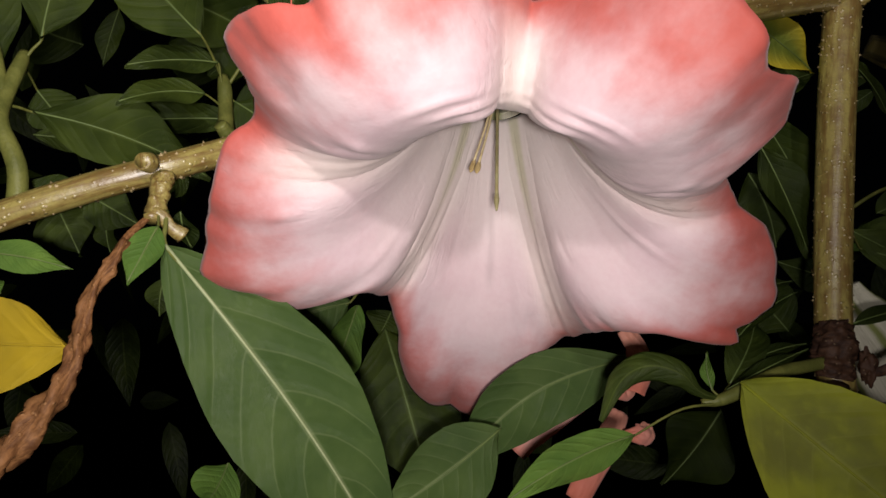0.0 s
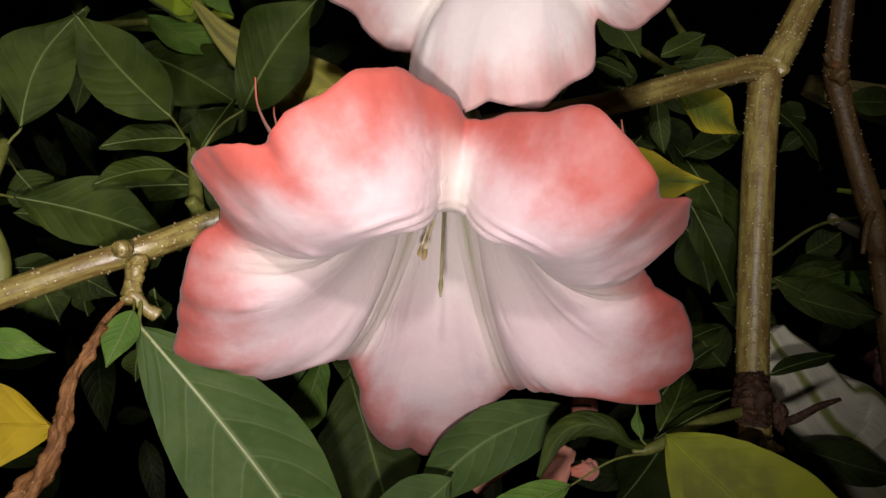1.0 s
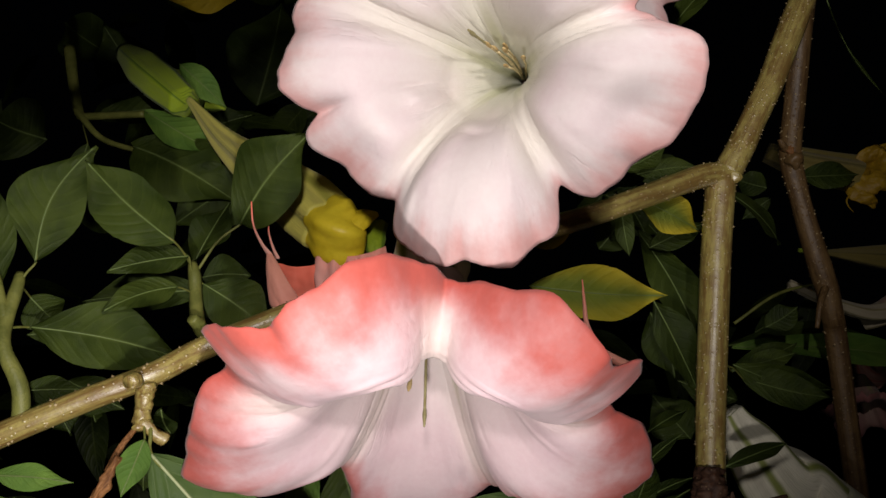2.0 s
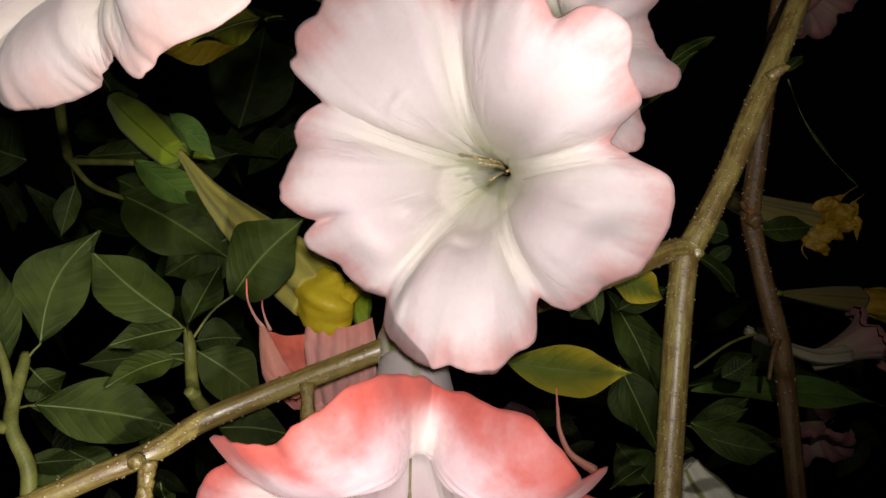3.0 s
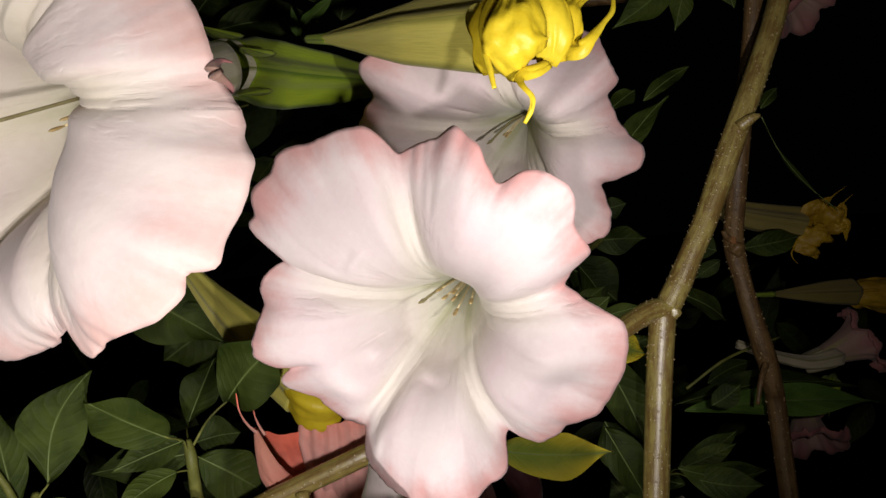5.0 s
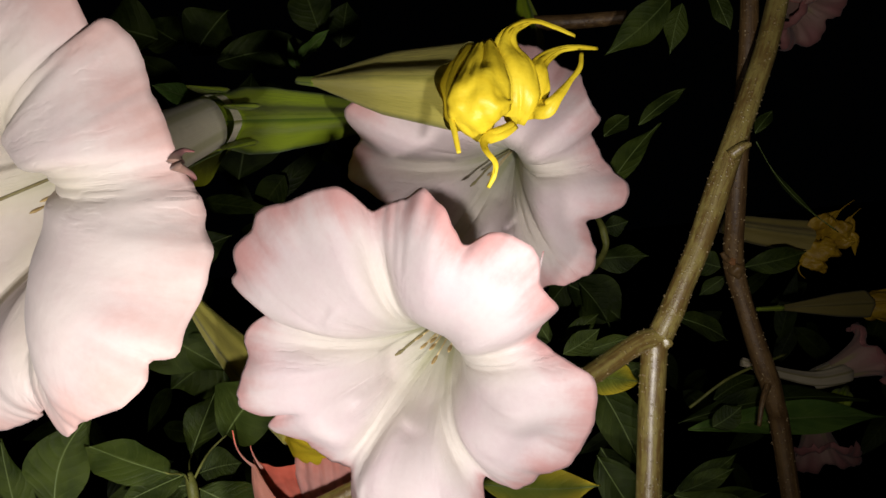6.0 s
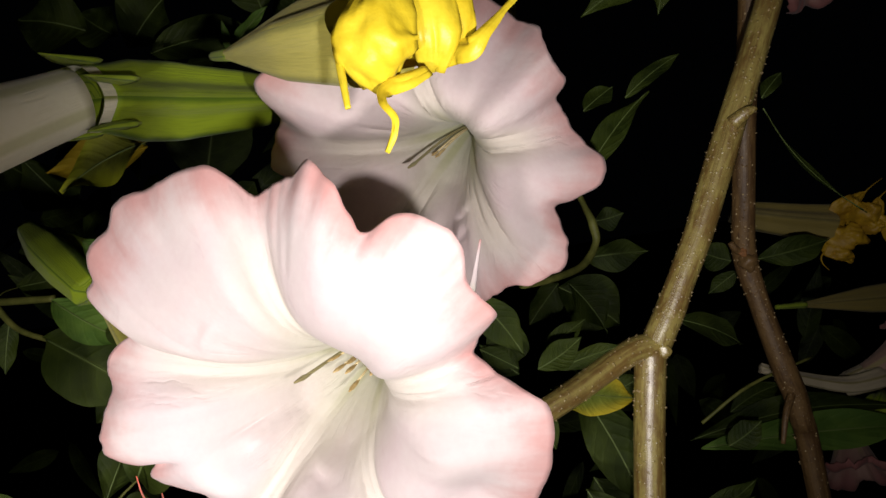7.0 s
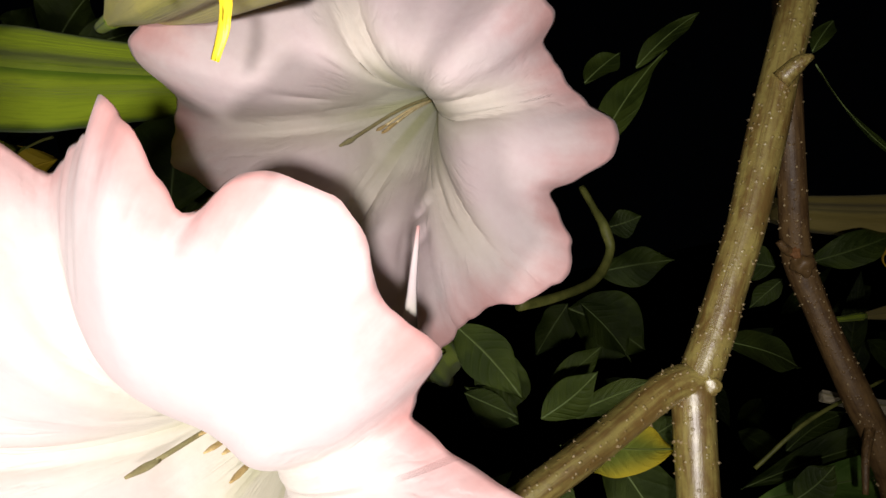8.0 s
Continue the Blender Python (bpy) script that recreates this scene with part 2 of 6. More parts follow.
STAMEN = plain_material("stamen_cream", (0.76, 0.64, 0.38), (0.62, 0.50, 0.26), 300.0, 0.5)
ANTHER = plain_material("anther_tan", (0.58, 0.44, 0.21), (0.40, 0.28, 0.11), 300.0, 0.5)
STYLE = plain_material("style_olive", (0.24, 0.20, 0.09), (0.30, 0.28, 0.14), 300.0, 0.45)
SOIL = plain_material("dark_soil", (0.05, 0.04, 0.03), (0.03, 0.025, 0.02), 12.0, 0.9)


# ---- builders ----
def thing(name, at, label, category, group="", kind=""):
    ob = new(name)
    ob.location = at
    ob.empty_display_size = 0.01
    return tagged(ob, label, category, group, kind)


def part(name, verts, faces, material, parent, label="", uv=None, zone=None, kind=""):
    """One mesh under a thing or under a part; verts are in world metres."""
    root = parent
    while root.parent:
        root = root.parent
    shift = np.array(root.location)
    mesh = bpy.data.meshes.new(name)
    mesh.from_pydata((np.asarray(verts, float) - shift).tolist(), [], [tuple(int(i) for i in f) for f in faces])
    mesh.polygons.foreach_set("use_smooth", [True] * len(mesh.polygons))
    mesh.materials.append(material)
    if uv is not None:
        layer = mesh.uv_layers.new(name="UVMap")
        loops = np.zeros(len(mesh.loops), dtype=np.int32)
        mesh.loops.foreach_get("vertex_index", loops)
        layer.data.foreach_set("uv", np.asarray(uv, np.float32)[loops].ravel())
    if zone is not None:
        mesh.attributes.new("zone", "FLOAT_VECTOR", "POINT").data.foreach_set("vector", np.asarray(zone, np.float32).ravel())
    mesh.validate()
    mesh.update()
    ob = new(name, mesh)
    ob.parent = parent
    return tagged(ob, label, kind=kind)


def thicken(ob, depth):
    mod = ob.modifiers.new("thickness", "SOLIDIFY")
    mod.thickness, mod.offset = depth, -1.0
    return ob


def unit(v):
    v = np.asarray(v, float)
    return v / max(np.linalg.norm(v), 1e-9)


def spline(points, count):
    """Smooth line through the points."""
    p = np.asarray(points, float)
    if len(p) == 2:
        return p[0] + (p[1] - p[0]) * np.linspace(0, 1, count)[:, None]
    q = np.vstack([2 * p[0] - p[1], p, 2 * p[-1] - p[-2]])
    out = []
    for s in np.linspace(0, len(p) - 1, count):
        i = min(int(s), len(p) - 2)
        t = s - i
        a, b, c, d = q[i], q[i + 1], q[i + 2], q[i + 3]
        out.append(0.5 * (2 * b + (c - a) * t + (2 * a - 5 * b + 4 * c - d) * t * t + (3 * b - a - 3 * c + d) * t ** 3))
    return np.array(out)


def sweep(points, radii, sides=10, count=24, shape=None, flat=1.0, twist=0.0, caps=(True, True)):
    """A round or shaped bar along a smooth line: verts, faces, zone."""
    line = spline(points, count)
    rad = np.interp(np.linspace(0, 1, count), np.linspace(0, 1, len(radii)), radii)
    tang = np.gradient(line, axis=0)
    tang /= np.linalg.norm(tang, axis=1)[:, None]
    side = unit(np.cross(tang[0], (0.13, 0.2, 0.97) if abs(tang[0][2]) < 0.9 else (1, 0, 0)))
    verts, zone = [], []
    for i in range(count):
        side = unit(side - tang[i] * (side @ tang[i]))
        up = np.cross(tang[i], side)
        for k in range(sides):
            a = 2 * math.pi * k / sides + twist * i / count
            r = rad[i] * (shape(i / (count - 1), a) if shape else 1.0)
            verts.append(line[i] + r * (math.cos(a) * side + flat * math.sin(a) * up))
            zone.append((i / (count - 1), 1.0, k / sides))
    faces = [(i * sides + k, i * sides + (k + 1) % sides, (i + 1) * sides + (k + 1) % sides, (i + 1) * sides + k) for i in range(count - 1) for k in range(sides)]
    verts += [line[0], line[-1]]
    zone += [(0, 1, 0), (1, 1, 0)]
    n = len(verts)
    if caps[0]:
        faces += [((k + 1) % sides, k, n - 2) for k in range(sides)]
    if caps[1]:
        faces += [((count - 1) * sides + k, (count - 1) * sides + (k + 1) % sides, n - 1) for k in range(sides)]
    return verts, faces, zone


def bar(name, points, radii, material, parent, label="", **more):
    verts, faces, zone = sweep(points, radii, **more)
    return part(name, verts, faces, material, parent, label, zone=zone)


def knobbly(amount, seed):
    def shape(u, a):
        return 1 + amount * noise.noise((u * 9 + seed, math.cos(a) * 1.2, math.sin(a) * 1.2))
    return shape


def lump(name, at, size, material, parent, rough=0.3, label="", turn=None, rows=14, fine=0.5):
    """An uneven knob: a ball pulled about by noise. turn: three axes, else upright."""
    ax = np.eye(3) if turn is None else np.array(turn)
    verts, cols = [], rows * 2
    for i in range(rows + 1):
        for k in range(cols):
            p, q = math.pi * i / rows, 2 * math.pi * k / cols
            d = np.array((math.sin(p) * math.cos(q), math.sin(p) * math.sin(q), math.cos(p)))
            f = 1 + rough * noise.noise(tuple(d * 1.7 + np.array(at) * 300)) + rough * fine * noise.noise(tuple(d * 4.1 + np.array(at) * 500))
            verts.append(np.array(at) + (d * f * np.array(size)) @ ax)
    faces = [(i * cols + k, (i + 1) * cols + k, (i + 1) * cols + (k + 1) % cols, i * cols + (k + 1) % cols) for i in range(rows) for k in range(cols)]
    return part(name, verts, faces, material, parent, label)


def warts(stem_points, stem_radii, count, seed, parent, label="pale raised pores"):
    """Small pale pores scattered over a stem, one joined mesh."""
    rng = random.Random(seed)
    line = spline(stem_points, 60)
    rad = np.interp(np.linspace(0, 1, 60), np.linspace(0, 1, len(stem_radii)), stem_radii)
    verts, faces = [], []
    for _ in range(count):
        i = rng.randrange(1, 59)
        tang = unit(line[i + 1] - line[i - 1])
        side = unit(np.cross(tang, (rng.uniform(-1, 1), rng.uniform(-1, 1), rng.uniform(-1, 1))))
        mid = line[i] + (line[i + 1] - line[i]) * rng.random() + side * rad[i] * 0.97
        other = np.cross(tang, side)
        s = rng.uniform(0.00028, 0.00056)
        n = len(verts)
        verts += [mid + tang * s * 1.3, mid + other * s, mid - tang * s * 1.3, mid - other * s, mid + side * s * 1.7]
        faces += [(n, n + 1, n + 4), (n + 1, n + 2, n + 4), (n + 2, n + 3, n + 4), (n + 3, n, n + 4)]
    return part("lenticel_speckle", verts, faces, WART, parent, label, kind="stuff")


def leaf(parent, base, tip, width, roll=0.0, bend=0.08, fold=0.16, wave=0.0020, material=None, stalk=None, seed=1, rows=26, name="leaf", label="", full=0.5, rib=RIB, arch=None):
    """A pointed leaf from base to tip that faces the viewer's side, turned by roll about its length.
    bend: sag along its length; fold: how far the halves rise from the midrib; stalk: where its stalk begins."""
    base, tip = np.array(base, float), np.array(tip, float)
    length = np.linalg.norm(tip - base)
    along = unit(tip - base)
    face = np.array((0.0, -1.0, 0.12))
    face = unit(face - along * (face @ along))
    across = np.cross(face, along)
    a = radians(roll)
    face, across = face * math.cos(a) + across * math.sin(a), across * math.cos(a) - face * math.sin(a)
    cols = 12
    rng = random.Random(seed)
    ph, curve = rng.uniform(0, 6), rng.uniform(-0.05, 0.05)
    curve = curve if arch is None else arch
    verts, uv = [], []

    def spine(u):
        return base + along * length * u + face * (bend * length * (u * (1 - u) * 4 * 0.5 - u * u * 0.5)) + across * curve * length * math.sin(math.pi * u)

    for i in range(rows + 1):
        u = i / rows
        w = width / 2 * max(0.012, (math.sin(math.pi * u ** (0.90 + 0.4 * (full - 0.5))) ** 0.92) * (1 - 0.3 * u ** 7))
        if u > 0.62:
            w *= 1 - 0.42 * ((u - 0.62) / 0.38) ** 1.3
        mid = spine(u)
        for k in range(cols + 1):
            s = 2 * k / cols - 1
            edge = 1 + 0.13 * noise.noise((u * 3.4 + ph, seed * 1.7, s)) + 0.02 * noise.noise((u * 22 + ph, seed, s))
            lift = fold * w * abs(s) ** 1.5 + min(wave * 1.6, 0.085 * width) * math.sin(u * 9 + ph + s) * abs(s) ** 2
            lift += 0.00045 * (length / 0.08) * abs(math.sin(math.pi * (u - 0.2 * abs(s)) * 8.5)) ** 0.5 * (1 - abs(s)) * min(1.0, 6 * abs(s))
            verts.append(mid + across * w * s * edge + face * lift)
            uv.append((u, k / cols))
    c = cols + 1
    faces = [(i * c + k, i * c + k + 1, (i + 1) * c + k + 1, (i + 1) * c + k) for i in range(rows) for k in range(cols)]
    blade = part(name, verts, faces, material or LEAF, parent, label, uv=uv)
    line = [spine(u) + face * 0.0003 for u in (0, 0.2, 0.4, 0.6, 0.8, 0.97)]
    thick = max(0.0003, min(0.0009, width * 0.014))
    bar("midrib", line, [thick, thick * 0.85, thick * 0.65, thick * 0.45, 0.0003], rib, blade, sides=6, count=16)
    if stalk is not None:
        start = np.array(stalk, float)
        bow = (start + base) / 2 + np.array((0, -0.002, 0.003)) * min(1.0, (np.linalg.norm(start - base) / 0.03) ** 2)
        bar("stalk", [start, bow, base, spine(0.08)], [thick * 1.5, thick * 1.2, thick], PETIOLE, blade, sides=7, count=14)
    return blade


def rim_at(rim, count):
    """Radius and height of the rim all round, softened, from (degrees, radius) and (degrees, height) pairs."""
    out = []
    for pairs, soft in zip(rim, (1.1, 5.0)):
        y = round_mean(pairs, count)
        k = np.exp(-0.5 * (np.arange(-12, 13) * 360 / count / soft) ** 2)
        y = np.convolve(np.concatenate([y[-12:], y, y[:12]]), k / k.sum(), "valid")
        out.append(y)
    return out


def frame_of(centre, axis):
    n = unit(axis)
    up = unit(np.array((0, 0, 1.0)) - n * n[2])
    return np.array(centre, float), np.cross(up, n), up, n


def round_mean(pairs, count):
    """A value all round from (degrees, value) pairs, softened."""
    rows = sorted((a % 360, v) for a, v in pairs)
    a = np.array([r[0] for r in rows])
    v = np.array([r[1] for r in rows])
    return np.interp(np.arange(count) * 360 / count, np.concatenate([a - 360, a, a + 360]), np.concatenate([v, v, v]))


def corolla(parent, centre, axis, rim, ribs, material, throat=0.013, depth=0.055, puff=0.016, curl=0.006, offset=(0, 0), seed=1.0, around=360, rings=64, ease=1.25, pleat=0.0003, overlap=0.05, label="", lobes=None, steep=((0, 1.8),), band=0.0062, ruffle=1.0, lift=((0, 0.5),), dents=(), twist=0.0, shoulder=0.5, inner=((0, 0.0),)):
    """The open limb of a trumpet flower: a funnel that swells into five puffed lobes between pleated ribs."""
    c, ex, ey, n = frame_of(centre, axis)
    rad, high = rim_at(rim, around)
    rise = round_mean(steep, around)
    wide_k = np.exp(-0.5 * (np.arange(-40, 41) * 360 / around / 11.0) ** 2)
    calm = np.convolve(np.concatenate([rad[-40:], rad, rad[:40]]), wide_k / wide_k.sum(), "valid")
    raised = round_mean(lift, around)
    starts = round_mean(inner, around)
    edges = sorted(r % 360 for r in ribs)
    swell = lobes or [1.0] * 5
    verts, zone = [], []
    for j in range(rings + 1):
        v = j / rings
        for i in range(around):
            deg = i * 360 / around
            k = max([q for q in range(5) if edges[q] <= deg], default=4)
            lo = edges[k] if deg >= edges[k] else edges[k] - 360
            hi = edges[(k + 1) % 5]
            hi += 360 if hi <= lo else 0
            s = (deg - lo) / (hi - lo)
            near = min(s, 1 - s) * 2
            start = starts[i]
            belly = math.sin(math.pi * (max(0.0, v - start) / (1 - start)) ** (0.88 - 0.6 * start))
            late = min(1.0, max(0.0, (v - 0.55) / 0.45)) ** 1.5
            R, Z = calm[i] + (rad[i] - calm[i]) * late, high[i]
            r = throat + (R - throat) * v ** ease
            half = radians(hi - lo) / 2 * r
            metres = near * half
            wide = min(band * (0.75 + 0.25 * v), half * 0.42)
            beyond = max(0.0, (metres - wide) / max(half - wide, 1e-5))
            rise_by = min(1.0, beyond / shoulder)
            hump = (1 - (1 - rise_by) ** 2) ** 0.6 * (0.84 + 0.16 * math.sin(math.pi / 2 * beyond))
            z = -depth * (1 - v) ** rise[i] + Z * v ** 2.0
            amount = swell[k]
            z += puff * amount * (raised[i] + (1 - raised[i]) * hump) * belly
            if v > 0.84:
                z -= curl * ((v - 0.84) / 0.16) ** 2 * (0.6 + 0.4 * hump)
            th = radians(deg) - overlap * amount * belly * math.sin(2 * math.pi * s) + twist * (1 - v)
            inband = math.exp(-(metres / (wide * 1.35)) ** 4)
            z += pleat * (math.cos(metres * math.pi * 2 / 0.0042) + 0.6) * inband * math.sin(math.pi * min(1, v * 1.1)) ** 0.7 * min(1.0, v * 2.2)
            cx, cy = math.cos(th), math.sin(th)
            z += ruffle * 0.0022 * noise.noise((cx * 4.5 + seed, cy * 4.5, v * 2.2 + seed)) * v
            z += ruffle * 0.0005 * noise.noise((cx * 13, cy * 13, v * 1.5 + seed * 3)) * v ** 2
            z += ruffle * 0.0016 * noise.noise((cx * r * 70 + seed, cy * r * 70, seed)) * v
            z += ruffle * 0.0042 * noise.noise((cx * 8 + seed, cy * 8, seed * 2)) * v ** 6
            z += min(1.0, ruffle + 0.2) * 0.0018 * noise.noise((cx * 19 - seed, cy * 19, seed * 4)) * v ** 14
            fold = noise.noise((cx * 5 + 3, cy * 5 - seed, v * 5 + 9))
            z -= ruffle * 0.0003 * max(0.0, 1 - abs(fold) * 10) * math.sin(math.pi * v) * hump
            r += min(1.0, ruffle + 0.1) * (0.0011 * noise.noise((cx * 11, cy * 11, seed + 7)) + 0.0005 * noise.noise((cx * 27, cy * 27, seed + 3))) * v ** 5
            for angle, way, broad, long, tall in dents:
                off = ((deg - angle + 180) % 360 - 180) / broad
                if abs(off) < 3:
                    z += tall * math.exp(-off * off - ((v - way) / long) ** 2)
            ox, oy = offset[0] * (1 - v) ** 1.5, offset[1] * (1 - v) ** 1.5
            verts.append(c + ex * (r * cx + ox) + ey * (r * cy + oy) + n * z)
            zone.append((v, min(1.0, metres / 0.02), deg / 360))
    faces = [(j * around + i, j * around + (i + 1) % around, (j + 1) * around + (i + 1) % around, (j + 1) * around + i) for j in range(rings) for i in range(around)]
    thicken(part("corolla", verts, faces, material, parent, label, zone=zone), 0.0005)
    return c + ex * offset[0] + ey * offset[1] - n * depth


def wrinkles(seed, count, ribs, tall):
    """Short crumples beside the ribs of a limb, as dents for corolla()."""
    rng = random.Random(seed)
    return tuple((rng.choice(ribs) + rng.choice((-1, 1)) * rng.uniform(7, 24), rng.uniform(0.38, 0.86), rng.uniform(1.4, 2.6), rng.uniform(0.05, 0.13), rng.choice((-1, 1)) * tall * rng.uniform(0.5, 1.0)) for _ in range(count))


def fluted(amount, count):
    def shape(u, a):
        return 1 + amount * math.cos(count * a) * min(1, u * 3 + 0.3)
    return shape


def tube(parent, mouth, axis, back, throat, material=None, calyx=True, calyx_part=0.4, calyx_size=0.0085, label="", swell=1.0):
    """The narrow tube behind the limb, and the green calyx that clasps its end; back: points from near the mouth to the stalk."""
    start = np.array(mouth) + unit(axis) * 0.0005
    points = [start, np.array(mouth) - unit(axis) * 0.012] + [np.array(b, float) for b in back]
    bar("tube", points, [throat * 1.01, throat * 0.92 * swell, throat * 0.72 * swell, throat * 0.5, throat * 0.38], material or TUBE, parent, label, sides=40, count=30, shape=fluted(0.08, 5), caps=(False, True))
    if calyx:
        line = spline(points, 40)
        first = int(40 * (1 - calyx_part))
        bar("calyx", [line[first], line[(first + 39) // 2], line[39]], [calyx_size * 0.86, calyx_size * 1.05, calyx_size * 1.1, calyx_size * 0.9, calyx_size * 0.45], CALYX, parent, sides=60, count=30, shape=fluted(0.15, 5))
        way = unit(line[first] - line[first + 3])
        side = unit(np.cross(way, (0.3, 0.2, 0.9)))
        other = np.cross(way, side)
        for k in range(5):
            a = 2 * math.pi * k / 5
            out = side * math.cos(a) + other * math.sin(a)
            foot = line[first] + out * calyx_size
            bar("calyx_tooth", [foot - way * 0.004, foot + way * 0.007 + out * 0.0008, foot + way * 0.015 + out * 0.002], [calyx_size * 0.55, calyx_size * 0.35, 0.0004], CALYX, parent, sides=8, count=10, flat=0.25)
        bar("stalk", [line[38], line[39] + (line[39] - line[36]) * 1.2], [0.004, 0.0026], PETIOLE, parent, sides=10, count=8)


def stamens(parent, mouth, tips, style_tip=None, anther=0.0045):
    for tip in tips:
        tip = np.array(tip, float)
        m = np.array(mouth) * 0.75 + tip * 0.25
        fil = bar("stamen", [m, (m + tip) / 2 + np.array((0.0005, 0, 0.0008)), tip], [0.0004, 0.00035], STAMEN, parent, sides=6, count=10)
        way = unit(tip - m)
        bar("anther", [tip - way * 0.001, tip + way * anther * 0.5, tip + way * anther], [0.0004, 0.0008, 0.0008, 0.0003], ANTHER, fil, "tan anther", sides=8, count=10, flat=0.6)
    if style_tip is not None:
        tip = np.array(style_tip, float)
        pistil = bar("pistil", [mouth, (np.array(mouth) + tip) / 2 + np.array((0, 0, 0.0015)), tip], [0.0005, 0.0005, 0.0005], STYLE, parent, sides=7, count=14)
        way = unit(tip - np.array(mouth))
        bar("stigma", [tip - way * 0.003, tip, tip + way * 0.004], [0.0005, 0.0008, 0.0003], STYLE, pistil, "pointed stigma", sides=7, count=8)


def tendril(parent, points, material, thick=0.0016, name="petal_tail"):
    bar(name, points, [thick * 1.5, thick, thick * 0.7, thick * 0.5, 0.0003], material, parent, sides=8, count=22, flat=0.55)


def sheet(name, points, widths, material, parent, label="", face=(0, -1, 0.1), cup=0.35, dish=0.0, seed=1.0, rim_first=False, thick=0.0006, rows=34, cols=16, crumple=0.0008, fold=0.0, ways=(0.0, 1.0), pleats=5.0):
    """A curved petal or strip along a line, as wide as told at even steps; its edges bend back from the side it faces."""
    line = spline(points, rows + 1)
    wide = np.interp(np.linspace(0, 1, rows + 1), np.linspace(0, 1, len(widths)), widths)
    tang = np.gradient(line, axis=0)
    verts, zone, uv = [], [], []
    for i in range(rows + 1):
        t = unit(tang[i])
        across = unit(np.cross(np.array(face, float), t))
        front = np.cross(t, across)
        u = i / rows
        for k in range(cols + 1):
            s = 2 * k / cols - 1
            w = wide[i] / 2
            p = line[i] + across * w * s - front * cup * w * abs(s) ** 1.8 + t * dish * wide[0] * s * s * (1 - u) ** 2
            rough = noise.noise((u * 4 + seed, s * 1.6, seed)) + 0.5 * noise.noise((u * 9 + seed, s * 5, seed * 2))
            p = p + front * (rough * crumple * min(1.0, w / 0.004) + fold * w * math.sin(s * pleats + seed + u * 2))
            verts.append(p)
            zone.append((ways[0] + (ways[1] - ways[0]) * (1 - u if rim_first else u), 1.0, 0.5 + 0.12 * s))
            uv.append((u, k / cols))
    c = cols + 1
    faces = [(i * c + k, i * c + k + 1, (i + 1) * c + k + 1, (i + 1) * c + k) for i in range(rows) for k in range(cols)]
    return thicken(part(name, verts, faces, material, parent, label, uv=uv, zone=zone), thick)


def simple_rim(size, seed, tip=0.14, dip=0.22):
    """A regular five-lobed rim with slightly uneven lobes."""
    rng = random.Random(seed)
    edge, high = [], []
    for k in range(5):
        a = k * 72 + rng.uniform(-4, 4)
        edge += [(a, size * (1 - dip)), (a + 7, size * 0.9), (a + 20, size * rng.uniform(0.95, 1.05)), (a + 32, size * 1.02), (a + 36, size * (1 + tip * rng.random())), (a + 41, size * 1.02), (a + 54, size * rng.uniform(0.95, 1.05)), (a + 65, size * 0.9)]
        high += [(a, -0.006), (a + 18, 0.002), (a + 36, rng.uniform(-0.004, 0.004)), (a + 54, 0.002)]
    return edge, high


FIVE = (0, 72, 144, 216, 288)

# ---- ground, far below in the dark ----
ground = thing("ground", (0, 0, 0), "dark bare soil at night, unlit", "ground", kind="structure")
part("soil", [(x * 30, y * 30, -0.02 + 0.02 * math.sin(x * 3 + y * 5)) for y in range(-20, 21) for x in range(-20, 21)], [(y * 41 + x, y * 41 + x + 1, y * 41 + x + 42, y * 41 + x + 41) for y in range(40) for x in range(40)], SOIL, ground)

# ---- woody branches ----
shrub = thing("flowering_shrub", (0.13, 0.40, 0.0), "woody green-brown stems forking upright with pale raised pores", "shrub")
STEM = [(0.135, 0.41, 0.0), (0.128, 0.40, 0.8), (0.118, 0.372, 1.25), (0.1205, 0.372, 1.34), (0.1265, 0.381, 1.385), (0.139, 0.394, 1.45), (0.149, 0.402, 1.498)]
STEM_R = [0.013, 0.010, 0.0060, 0.0058, 0.0060, 0.0064, 0.0070]
bar("stem", STEM, STEM_R, BARK, shrub, sides=20, count=70, shape=knobbly(0.05, 1))
LIMB = [(0.1513, 0.4010, 1.4993), (0.1583, 0.4020, 1.5103), (0.1651, 0.4030, 1.5219), (0.1779, 0.4050, 1.5439), (0.1923, 0.4080, 1.5723), (0.2048, 0.4110, 1.5962), (0.2175, 0.4150, 1.6194), (0.2388, 0.4250, 1.6603), (0.2689, 0.4400, 1.7332)]
LIMB_R = [0.0064, 0.0064, 0.0061, 0.0060, 0.0064, 0.0062, 0.0060, 0.0058, 0.005]
bar("limb", LIMB, LIMB_R, BARK, shrub, sides=20, count=60, shape=knobbly(0.06, 4))
BOUGH = [(0.150, 0.401, 1.499), (0.138, 0.396, 1.498), (0.105, 0.378, 1.486), (0.071, 0.366, 1.475), (0.030, 0.358, 1.466), (-0.003, 0.351, 1.455), (-0.045, 0.350, 1.440), (-0.071, 0.343, 1.430), (-0.084, 0.330, 1.422), (-0.105, 0.322, 1.414), (-0.135, 0.315, 1.402), (-0.19, 0.31, 1.38), (-0.30, 0.33, 1.34)]
BOUGH_R = [0.0060, 0.0056, 0.0050, 0.0047, 0.0047, 0.0046, 0.0046, 0.0044, 0.0042, 0.0042, 0.0042, 0.0045, 0.005]
bar("bough", BOUGH, BOUGH_R, BARK, shrub, "slender green bough arching behind the flowers", sides=18, count=90, shape=knobbly(0.06, 9))
warts(STEM[2:], STEM_R[2:], 300, 1, shrub)
